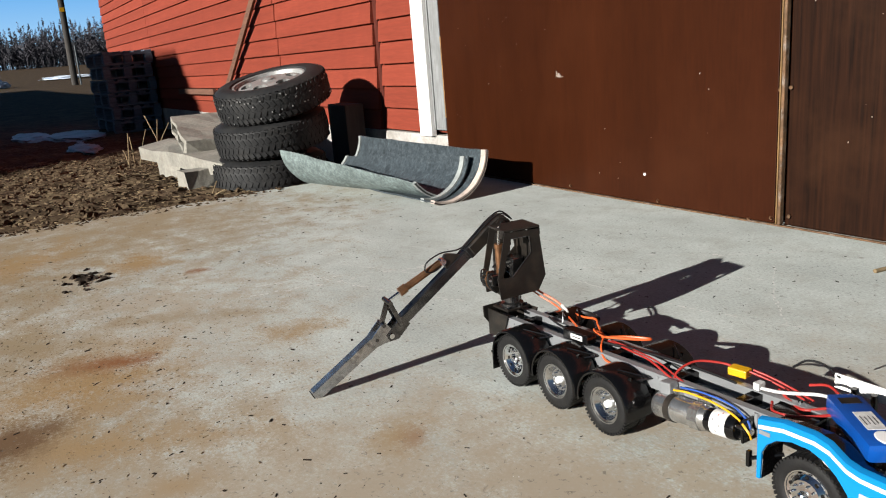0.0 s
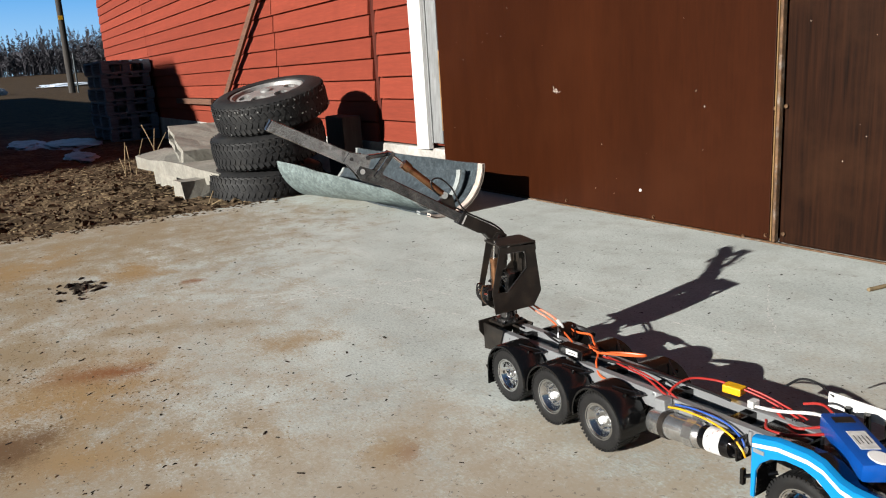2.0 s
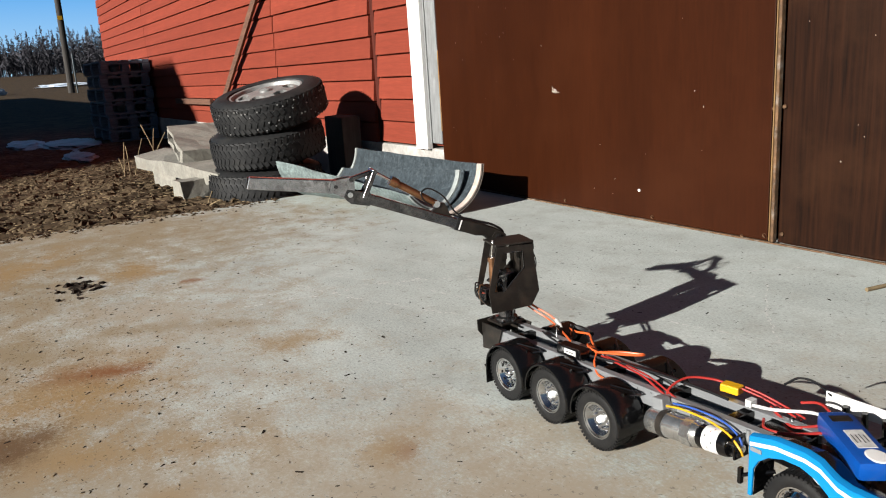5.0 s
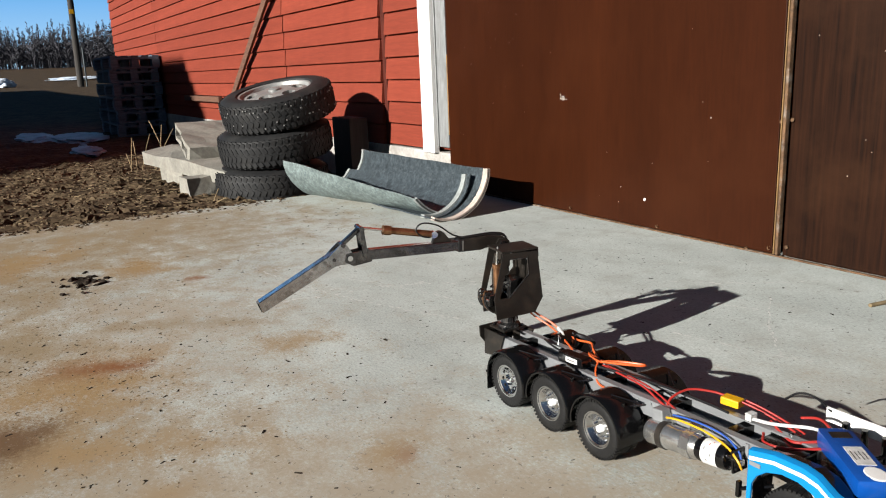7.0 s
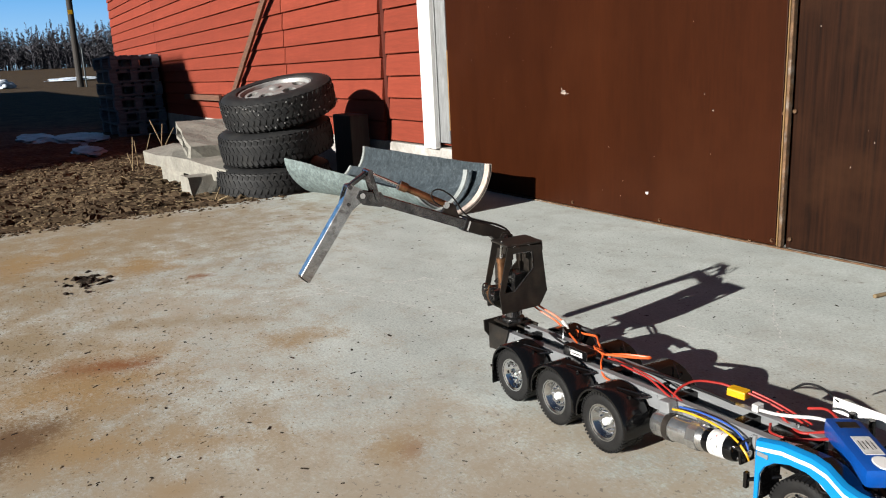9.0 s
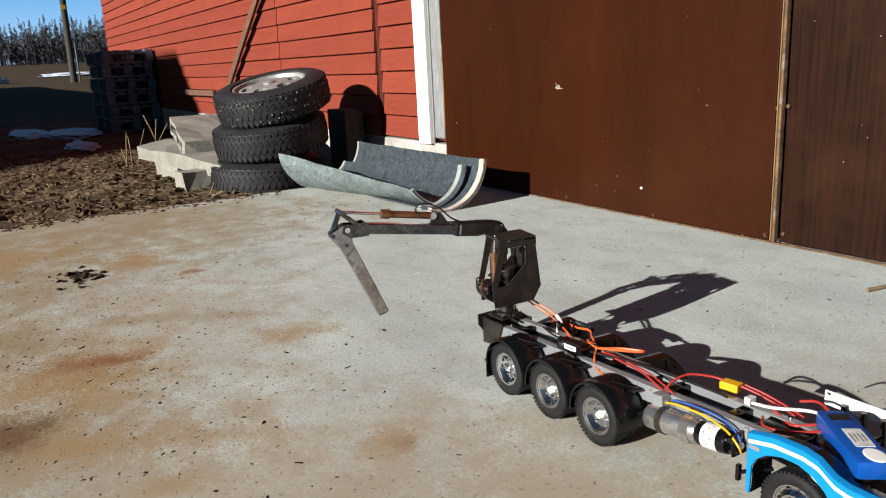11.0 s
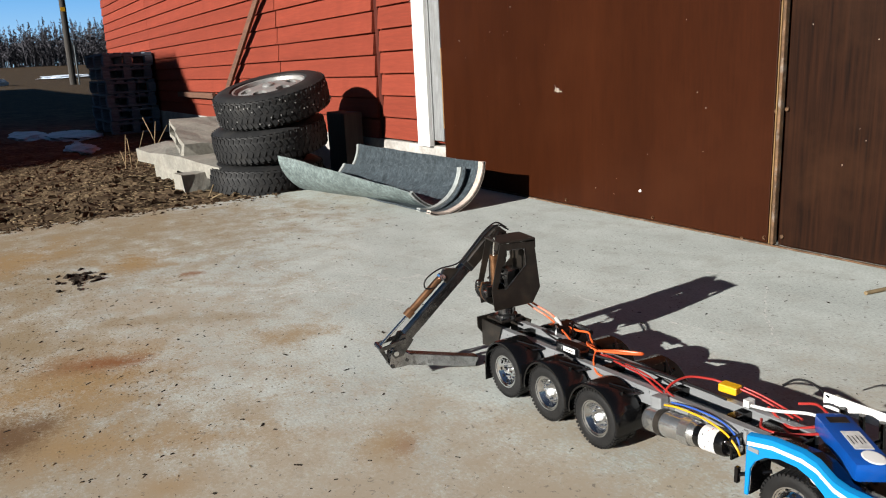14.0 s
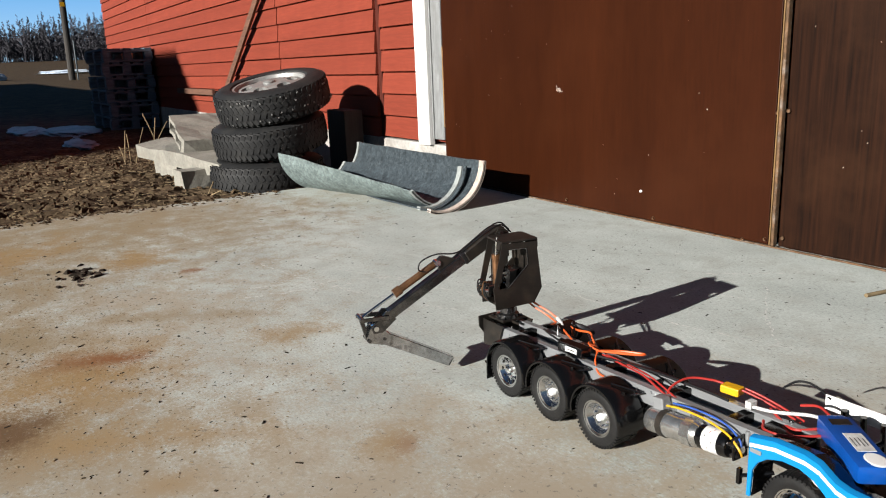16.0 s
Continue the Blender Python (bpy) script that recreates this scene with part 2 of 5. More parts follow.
SAND, RUSTY, OCHRE_SAND = (0.235, 0.180, 0.106), (0.185, 0.076, 0.026), (0.265, 0.168, 0.068)
BROWNISH, EARTH = (0.325, 0.280, 0.215), (0.12, 0.07, 0.033)
sand_stains(CONCRETE, [
    (-0.3, -2.0, 0.8, 1.0, 0.95, SAND), (-0.6, -1.35, 0.6, 0.55, 0.85, SAND), (-0.55, -0.5, 0.3, 0.4, 0.3, SAND), (1.45, -1.72, 0.7, 0.36, 0.8, BROWNISH), (1.95, -1.40, 0.45, 0.26, 0.8, BROWNISH), (1.78, -1.36, 0.32, 0.24, 0.85, (0.29, 0.24, 0.175)), (0.75, -1.72, 0.4, 0.5, 0.85, BROWNISH), (1.15, -1.85, 0.25, 0.2, 0.8, SAND), (0.45, -1.55, 0.25, 0.06, 0.6, BROWNISH), (0.62, -1.52, 0.2, 0.03, 0.6, SAND),
    (0.0, -1.48, 0.10, 0.11, 0.85, OCHRE_SAND), (-0.29, -1.76, 0.10, 0.22, 0.8, OCHRE_SAND), (0.15, -1.80, 0.18, 0.20, 0.75, SAND), (0.88, -1.76, 0.16, 0.17, 0.9, OCHRE_SAND), (0.60, -1.86, 0.17, 0.2, 0.9, SAND), (1.17, -1.78, 0.11, 0.06, 0.9, OCHRE_SAND), (1.26, -1.60, 0.10, 0.05, 0.7, OCHRE_SAND),
    (1.451, -1.389, 0.050, 0.045, 1.0, OCHRE_SAND), (1.463, -1.372, 0.022, 0.03, 0.8, RUSTY), (0.9, -1.32, 0.09, 0.05, 0.7, OCHRE_SAND), (1.37, -1.69, 0.04, 0.03, 0.9, OCHRE_SAND), (1.95, -1.45, 0.12, 0.10, 0.5, RUSTY), (1.62, -1.46, 0.55, 0.30, 0.55, BROWNISH), (1.85, -0.75, 0.35, 0.25, 0.5, BROWNISH), (1.88, -1.30, 0.10, 0.06, 0.8, RUSTY),
    (0.244, -1.369, 0.035, 0.022, 0.9, RUSTY), (0.829, -1.662, 0.065, 0.028, 1.0, RUSTY), (0.80, -1.72, 0.10, 0.05, 0.6, RUSTY), (1.07, -1.885, 0.06, 0.10, 1.0, EARTH), (1.04, -1.82, 0.03, 0.04, 0.8, EARTH),
])


# ---- builders ----
def mesh_of(name, bm):
    me = bpy.data.meshes.new(name)
    bm.to_mesh(me)
    bm.free()
    return me


def origin(ob):
    at = Vector()
    while ob:
        at += ob.location
        ob = ob.parent
    return at


def part(name, bm, mat, parent=None, label="", smooth=False):
    """Link a bmesh, whose coordinates are the place's own, as one mesh under a thing or a part."""
    if parent:
        bm.transform(Matrix.Translation(-origin(parent)))
    me = mesh_of(name, bm)
    me.materials.append(mat)
    if smooth:
        for p in me.polygons:
            p.use_smooth = True
        me.set_sharp_from_angle(angle=radians(35))
    ob = new(name, me)
    ob.parent = parent
    return tagged(ob, label)


def empty(name, at, label, category, group=""):
    ob = new(name)
    ob.location = at
    return tagged(ob, label, category, group)


def box(size, at=(0, 0, 0), bevel=0.0, turn=None, bm=None):
    own = bmesh.new()
    bmesh.ops.create_cube(own, size=1.0)
    bmesh.ops.scale(own, vec=size, verts=own.verts)
    if bevel:
        bmesh.ops.bevel(own, geom=own.edges, offset=bevel, segments=2, affect="EDGES", profile=0.6)
    m = Matrix.Translation(at) @ (turn.to_4x4() if turn else Matrix())
    own.transform(m)
    return own if bm is None else join(bm, own)


def join(bm, other):
    me = bpy.data.meshes.new("tmp")
    other.to_mesh(me)
    other.free()
    bm.from_mesh(me)
    bpy.data.meshes.remove(me)
    return bm


def lathe(profile, segments, axis="Z", at=(0, 0, 0), closed=False):
    """Turn a profile of (radius, height) round an axis."""
    bm = bmesh.new()
    rings = []
    for i in range(segments):
        a = 2 * math.pi * i / segments
        rings.append([bm.verts.new((r * math.cos(a), r * math.sin(a), h)) for r, h in profile])
    n = len(profile)
    for i in range(segments):
        p, q = rings[i], rings[(i + 1) % segments]
        for k in range(n if closed else n - 1):
            bm.faces.new((p[k], q[k], q[(k + 1) % n], p[(k + 1) % n]))
    turn = {"Z": Matrix(), "Y": Matrix.Rotation(math.pi / 2, 4, "X"), "X": Matrix.Rotation(math.pi / 2, 4, "Y")}[axis]
    bm.transform(Matrix.Translation(at) @ turn)
    return bm


def rod(a, b, r, segments=12, bm=None):
    """A round bar from a to b."""
    a, b = Vector(a), Vector(b)
    own = bmesh.new()
    bmesh.ops.create_cone(own, segments=segments, radius1=r, radius2=r, depth=(b - a).length, cap_ends=True)
    own.transform(Matrix.Translation((a + b) / 2) @ (b - a).to_track_quat("Z", "Y").to_matrix().to_4x4())
    return own if bm is None else join(bm, own)


def tube(points, r, segments=8, steps=6, bm=None):
    """A cable or hose through the points, smoothed."""
    p = [Vector(q) for q in points]
    p = [2 * p[0] - p[1]] + p + [2 * p[-1] - p[-2]]
    line = []
    for i in range(1, len(p) - 2):
        for k in range(steps):
            t = k / steps
            line.append(0.5 * (2 * p[i] + (p[i + 1] - p[i - 1]) * t + (2 * p[i - 1] - 5 * p[i] + 4 * p[i + 1] - p[i + 2]) * t * t + (3 * p[i] - p[i - 1] - 3 * p[i + 1] + p[i + 2]) * t ** 3))
    line.append(p[-2])
    own = bmesh.new()
    rings = []
    side = Vector((0.3, 0.2, 1)).normalized()
    for i, c in enumerate(line):
        d = (line[min(i + 1, len(line) - 1)] - line[max(i - 1, 0)]).normalized()
        u = d.cross(side)
        u = (u if u.length > 1e-4 else d.orthogonal()).normalized()
        w = d.cross(u)
        side = -w if w.dot(side) < 0 else w
        w = side = (side - d * side.dot(d)).normalized()
        u = d.cross(w)
        rings.append([own.verts.new(c + r * (math.cos(2 * math.pi * k / segments) * u + math.sin(2 * math.pi * k / segments) * w)) for k in range(segments)])
    for a, b in zip(rings, rings[1:]):
        for k in range(segments):
            own.faces.new((a[k], a[(k + 1) % segments], b[(k + 1) % segments], b[k]))
    own.faces.new(rings[0][::-1]), own.faces.new(rings[-1])
    return own if bm is None else join(bm, own)


def prism(outline, low, high, axis="Y", holes=(), bevel=0.0, bm=None):
    """A flat plate: an outline in the two other axes, from low to high along the axis; holes are outlines cut through it."""
    own = bmesh.new()
    where = {"Y": lambda a, b, c: (a, c, b), "X": lambda a, b, c: (c, a, b), "Z": lambda a, b, c: (a, b, c)}[axis]
    loops = [list(outline)] + [list(h) for h in holes]
    for lev in (low, high):
        edges = []
        for loop in loops:
            vs = [own.verts.new(where(a, b, lev)) for a, b in loop]
            edges += [own.edges.new((vs[i], vs[(i + 1) % len(vs)])) for i in range(len(vs))]
        bmesh.ops.triangle_fill(own, use_beauty=True, use_dissolve=False, edges=edges)
    own.verts.ensure_lookup_table()
    total = sum(len(l) for l in loops)
    k = 0
    for loop in loops:
        m = len(loop)
        for i in range(m):
            a, b = k + i, k + (i + 1) % m
            own.faces.new((own.verts[a], own.verts[b], own.verts[b + total], own.verts[a + total]))
        k += m
    bmesh.ops.recalc_face_normals(own, faces=own.faces)
    if bevel:
        bmesh.ops.bevel(own, geom=[e for e in own.edges if e.is_manifold and e.calc_face_angle(0) > 0.6], offset=bevel, segments=1, affect="EDGES")
    return own if bm is None else join(bm, own)


GROUND_Z = -0.08


# ---- the setting ----
def steps(*runs):
    out = []
    for a, b, n in runs:
        out += [a + (b - a) * i / n for i in range(n)]
    return out + [runs[-1][1]]


def ground_height(x, y):
    near = max(0.0, min(1.0, (-0.93 - x) / 0.25))
    far = math.exp(-((x + 2.5) / 6.0) ** 2 - ((y + 1.0) / 5.0) ** 2)
    v = Vector((x, y, 0))
    rough = noise.fractal(v * 3.1, 0.9, 2.1, 4) * 0.028 + noise.noise(v * 15) * 0.014 + noise.noise(v * 34) * 0.006
    lump = 0.045 * math.exp(-((x + 1.9) / 0.8) ** 2 - ((y + 1.15) / 0.3) ** 2)
    z = GROUND_Z + near * far * rough + near * lump + 0.02 * near * math.exp(-((x + 1.2) / 0.3) ** 2)
    return z + 3.1 * max(0.0, min(1.0, (-x - 34) / 130)) ** 1.4


xs = steps((-420, -200, 8), (-200, -30, 30), (-30, -7, 24), (-7, -4.2, 60), (-4.2, -0.86, 150), (-0.86, 8, 8), (8, 420, 8))
ys = steps((-420, -30, 8), (-30, -4, 14), (-4, -2.6, 20), (-2.6, -0.2, 110), (-0.2, 0.6, 10), (0.6, 40, 14), (40, 420, 8))
verts = [(x, y, ground_height(x, y)) for y in ys for x in xs]
w = len(xs)
faces = [(j * w + i, j * w + i + 1, (j + 1) * w + i + 1, (j + 1) * w + i) for j in range(len(ys) - 1) for i in range(w - 1)]
me = bpy.data.meshes.new("ground")
me.from_pydata(verts, [], faces)
me.materials.append(MUD)
tagged(new("ground", me), "bare brown mud with straw and clods", "ground", kind="structure")

# the concrete apron, with a slightly ragged edge towards the mud
edge = [(-0.9 + 0.02 * noise.noise(Vector((0, 9 * y, 3))) + 0.05 * noise.noise(Vector((0, 1.7 * y, 8))) - 0.06 * max(0, -1.0 - y) * 0.1, y) for y in [-9 + 0.06 * i for i in range(152)]]
outline = edge + [(9, 0.12), (9, -9)]
tagged(part("pavement", prism(outline, -0.2, 0.0, "Z"), CONCRETE), "pale concrete apron with sand and rust stains", "pavement", kind="structure")

# red timber wall in boards on a whitewashed footing
WALL_Y = 0.055
backing = tagged(part("wall_north", box((9.15, 0.12, 3.3), (-5.245, WALL_Y + 0.085, 1.81)), RED), "red painted timber wall of lapped boards", "wall", kind="structure")


def board(length, height):
    bm = bmesh.new()
    sec = [(0.0, 0.0), (-0.022, 0.0), (-0.022, 0.012), (-0.012, height - 0.008), (0.0, height - 0.008)]
    a = [bm.verts.new((-length / 2, y, z)) for y, z in sec]
    b = [bm.verts.new((length / 2, y, z)) for y, z in sec]
    for i in range(5):
        bm.faces.new((a[i], a[(i + 1) % 5], b[(i + 1) % 5], b[i]))
    bm.faces.new(a[::-1]), bm.faces.new(b)
    bmesh.ops.recalc_face_normals(bm, faces=bm.faces)
    me = mesh_of("board", bm)
    me.materials.append(RED)
    return me


SECTIONS = [(-9.8, -6.9, 0.145), (-6.893, -2.805, 0.145), (-2.79, -1.365, 0.145), (-1.30, -0.888, 0.158)]
for x0, x1, z0 in SECTIONS:
    shared = board(x1 - x0, 0.112)
    for k in range(28):
        ob = new("board", shared)
        ob.parent = backing
        jitter = noise.noise(Vector((x0, k * 3.7, 1)))
        ob.location = ((x0 + x1) / 2 + 0.004 * jitter, WALL_Y + 0.0225 + 0.003 * noise.noise(Vector((k * 2.1, x0, 5))), z0 + 0.112 * k)
        ob.rotation_euler = (0, radians(0.12 * jitter), 0)
strip = prism([(-1.352, 0.15), (-1.312, 0.15), (-1.306, 3.2), (-1.346, 3.2)], WALL_Y + 0.012, WALL_Y + 0.02, "Y")
RED_DARK = material("dark_red_strip", (0.0525, 0.0112, 0.007), 0.85, grain=9, depth=0.3, spots=3, spot_depth=0.3, bump=0.2, stretch=(8, 8, 1), gloss=0.15)
tagged(part("trim", strip, RED_DARK), "narrow dark red strip in a wall joint", "trim", kind="structure")
foot = box((9.25, 0.3, 0.36), (-5.245, 0.20, -0.035), 0.008)
for v in foot.verts:
    v.co.z += 0.008 * noise.noise(v.co * 3)
tagged(part("wall_base", foot, BASE), "rough whitewashed concrete footing under the wall", "footing", kind="structure")
tagged(part("trim", box((0.108, 0.03, 2.6), (-0.832, 0.04, 1.445), 0.003), WHITE), "white painted corner board beside the door", "trim", kind="structure")
tagged(part("trim", box((0.085, 0.028, 2.5), (-0.722, 0.062, 1.425), 0.003), GREYWOOD), "weathered grey door jamb board", "trim", kind="structure")
tagged(part("trim", box((0.010, 0.018, 2.5), (-0.771, 0.052, 1.425), 0.002), GREYWOOD), "weathered grey door jamb board", "trim", kind="structure")
foam = box((0.018, 0.03, 0.36), (-0.620, 0.03, 0.42), 0.004)
tagged(part("trim", foam, OCHRE), "ochre sealing strip at the door edge", "trim", kind="structure")
tagged(part("wall_east", box((9.0, 0.12, 1.0), (3.9, WALL_Y + 0.085, 2.95)), RED), "red painted timber wall above the door", "wall", kind="structure")
tagged(part("wall_back", box((9.0, 0.12, 2.5), (3.9, 0.3, 1.2)), RED), "plain timber wall behind the door", "wall", kind="structure")

# the plywood door: two sheets, a rusty joint iron, bolts
door = tagged(part("door_1", box((1.676, 0.03, 2.44), (0.243, 0.015, 1.228), 0.002), BROWN), "brown film-faced plywood door, shut", "door", kind="structure")
part("panel", box((2.4, 0.028, 2.44), (2.312, 0.018, 1.228), 0.002), BROWN_OLD, door, "worn brown plywood sheet with vertical grain")
part("joint_strip", box((0.004, 0.010, 2.44), (1.0905, -0.002, 1.228), 0.002), OCHRE, door, "ochre edge strip")
part("joint_iron", box((0.009, 0.018, 2.44), (1.101, -0.001, 1.228), 0.003), RUST, door, "rusty steel joint iron")
part("bottom_iron", box((3.9, 0.012, 0.004), (1.36, 0.001, 0.0035), 0.001), RUST, door, "rusty iron along the bottom edge")
for x, z in ((0.237, 0.022), (0.661, 0.018), (1.073, 0.022), (1.126, 0.034), (1.088, 0.372), (1.119, 0.378), (1.0, 0.008), (1.083, 0.85), (1.126, 0.86)):
    part("bolt", lathe([(0.0, -0.004), (0.003, -0.0035), (0.0058, -0.001), (0.006, 0.002)], 12, "Y", (x, -0.002, z)), RUST, door)
part("plug", lathe([(0.0, 0.003), (0.004, 0.002), (0.005, -0.001)], 12, "Y", (0.604, -0.001, 0.099)), WHITE, door, "small white plug")
scuff = bmesh.new()
for k in range(14):
    a = random.choice((0.15, -0.3, 0.5, 2.2, 1.2)) + random.uniform(-0.3, 0.3)
    l = random.uniform(0.004, 0.016)
    join(scuff, box((l, 0.001, random.uniform(0.001, 0.003)), (0.191 + random.gauss(0, 0.009), -0.0006, 0.422 + random.gauss(0, 0.004)), 0, Euler((0, a, 0)).to_matrix()))
part("scuff", scuff, RIMRUST, door, "pale scuff mark")
spots = bmesh.new()
for k in range(46):
    x, z = random.choice((random.uniform(-0.5, 1.05), random.uniform(-0.5, 1.05), random.uniform(1.15, 1.9))), random.uniform(0.05, 1.0)
    join(spots, box((random.uniform(0.0006, 0.0022), 0.0006, random.uniform(0.0015, 0.0045)), (x, -0.0004 if x < 1.1 else 0.0035, z)))
tagged(part("paint_spots", spots, RIMRUST, door, "pale specks and scratches"), kind="stuff")

# farm building behind the camera, whose shadow lies over the yard
shed = prism([(-2.1, -0.1), (-2.1, 4.3), (-3.78, 5.75), (-46, 5.75), (-48, 4.3), (-48, -0.1)], -18.5, -14.0, "Y")
tagged(part("outbuilding", shed, RED), "long red timber outbuilding across the yard", "building", kind="structure")


# ---- distance ----
glow = bpy.data.materials.new("clear_sky")
glow.use_nodes = True
gn, gl = glow.node_tree.nodes, glow.node_tree.links.new
emit, co_, sep, ramp = gn.new("ShaderNodeEmission"), gn.new("ShaderNodeTexCoord"), gn.new("ShaderNodeSeparateXYZ"), gn.new("ShaderNodeMapRange")
mixc = gn.new("ShaderNodeMix")
mixc.data_type = "RGBA"
gl(co_.outputs["Object"], sep.inputs[0]), gl(sep.outputs["Z"], ramp.inputs["Value"])
ramp.inputs["From Min"].default_value, ramp.inputs["From Max"].default_value = 0.0, 45.0
mixc.inputs[6].default_value, mixc.inputs[7].default_value = (0.34, 0.52, 0.66, 1), (0.085, 0.29, 0.60, 1)
gl(ramp.outputs[0], mixc.inputs[0]), gl(mixc.outputs[2], emit.inputs["Color"])
emit.inputs["Strength"].default_value = 0.78
gl(emit.outputs[0], gn["Material Output"].inputs["Surface"])
tagged(part("backdrop", box((1.0, 260, 130), (-405, 10, 60)), glow), "clear blue spring sky over the woods", "sky", kind="structure")
def woods():
    bm = bmesh.new()
    random.seed(5)
    for k in range(900):
        x = random.uniform(-225, -160)
        y = random.uniform(-14, 36)
        g = ground_height(x, y)
        h = random.uniform(3.5, 9.5) * (random.uniform(1.3, 2.1) if y < 7 and random.random() < 0.3 else 1.0)
        r = random.uniform(0.05, 0.11)
        top = Vector((x + random.uniform(-0.5, 0.5), y + random.uniform(-0.5, 0.5), g + h))
        base = Vector((x, y, g - 0.3))
        own = bmesh.new()
        bmesh.ops.create_cone(own, segments=4, radius1=r, radius2=0.02, depth=h)
        own.transform(Matrix.Translation((base + top) / 2) @ (top - base).to_track_quat("Z", "Y").to_matrix().to_4x4())
        join(bm, own)
        spruce = random.random() < 0.12
        low = 0.08 if spruce else 0.3
        vs, fs = [], []
        for q in range(46 if spruce else 34):
            f = low + (1 - low) * random.random() ** 0.9
            p = base.lerp(top, f)
            a = random.uniform(0, 6.28)
            reach = (1.0 - f) * (1.7 if spruce else 2.4) + 0.25
            d = Vector((math.cos(a), math.sin(a), -0.25 if spruce else random.uniform(0.5, 1.3))).normalized() * reach * random.uniform(0.6, 1.1)
            side = d.cross(Vector((0, 0, 1))).normalized() * ((0.12 if spruce else 0.014) + 0.02 * random.random())
            i = len(vs)
            vs += [p - side, p + side, p + d, p + d * 0.5 + Vector((0, 0, -0.18 if spruce else 0.25))]
            fs += [(i, i + 1, i + 2), (i, i + 2, i + 3)]
        me = bpy.data.meshes.new("tmp")
        me.from_pydata(vs, [], fs)
        bm.from_mesh(me)
        bpy.data.meshes.remove(me)
    tagged(part("woods", bm, WOODS), "far bare birch and spruce wood edge", "woods", kind="stuff")


woods()
pole = empty("utility_pole", (-53.1, 4.62, 0.2), "dark timber utility pole standing in the field", "pole")
shaft = bmesh.new()
bmesh.ops.create_cone(shaft, segments=14, radius1=0.21, radius2=0.15, depth=13.6, cap_ends=True)
shaft.transform(Matrix.Translation((-53.1, 4.62, 6.8)) @ Matrix.Rotation(radians(-1.0), 4, "X"))
part("shaft", shaft, POLE, pole)
part("marker_plate", box((0.03, 0.26, 0.26), (-52.88, 4.55, 4.8), 0.006), CABLE_Y, pole, "small yellow marker plate")
part("stay_rod", rod((-52.9, 4.84, 0.1), (-52.9, 4.88, 2.6), 0.05), ZINC, pole)


def heap(name, at, size, mat, label, category, seed):
    bm = bmesh.new()
    bmesh.ops.create_icosphere(bm, subdivisions=4, radius=1.0)
    for v in bm.verts:
        f = 1 + 0.35 * noise.noise(v.co * 2.2 + Vector((seed, 0, 0))) + 0.12 * noise.noise(v.co * 6 + Vector((seed, 3, 0)))
        v.co = Vector((v.co.x * size[0] * f, v.co.y * size[1] * f, max(-0.2, v.co.z) * size[2] * f))
    bm.transform(Matrix.Translation(at))
    return tagged(part(name, bm, mat, smooth=True), label, category, kind="stuff")


heap("snow_patch", (-7.7, -1.25, GROUND_Z), (0.8, 0.2, 0.03), SHADE_SNOW, "thin dirty snow patch left on the mud, coloured dark blue as shade", "snow", 1)
heap("snow_patch", (-7.0, -0.85, GROUND_Z), (0.9, 0.28, 0.04), SHADE_SNOW, "thin dirty snow patch left on the mud, coloured dark blue as shade", "snow", 2)
heap("snow_patch", (-5.2, -1.0, GROUND_Z), (0.45, 0.13, 0.04), SHADE_SNOW, "thin dirty snow patch left on the mud, coloured dark blue as shade", "snow", 3)
heap("snow_pile", (-60, 0.15, 0.35), (1.0, 0.9, 0.5), SNOW, "old white snow pile in the field", "snow", 4)
heap("snow_pile", (-75, 6.6, 0.65), (2.0, 2.2, 0.22), SNOW, "old white snow pile in the field", "snow", 6)


# ---- along the wall ----
def pallet(z, turn):
    p = empty("pallet", (-7.3, -0.235, z), "weathered grey wooden pallet in a stack, tinted blue as by skylight", "pallet", "stacked pallets")
    for y in (-0.35, -0.175, 0.0, 0.175, 0.35):
        part("deck_board", box((1.2, 0.075, 0.02), (-7.3, -0.235 + y * 0.62, z + 0.132), 0.002), PALLET, p)
    for x in (-0.55, 0.0, 0.55):
        part("stringer", box((0.12, 0.5, 0.02), (-7.3 + x, -0.235, z + 0.111), 0.002), PALLET, p)
        for y in (-0.35, 0.0, 0.35):
            part("block", box((0.12, 0.08, 0.078), (-7.3 + x, -0.235 + y * 0.62, z + 0.061), 0.003), PALLET, p)
        part("runner", box((0.12, 0.5, 0.02), (-7.3 + x, -0.235, z + 0.011), 0.002), PALLET, p)
    p.rotation_euler = (0, 0, radians(turn))


for k in range(6):
    pallet(GROUND_Z + 0.146 * k, (0, 1.2, -0.8, 0.6, -1.5, 0.9)[k])


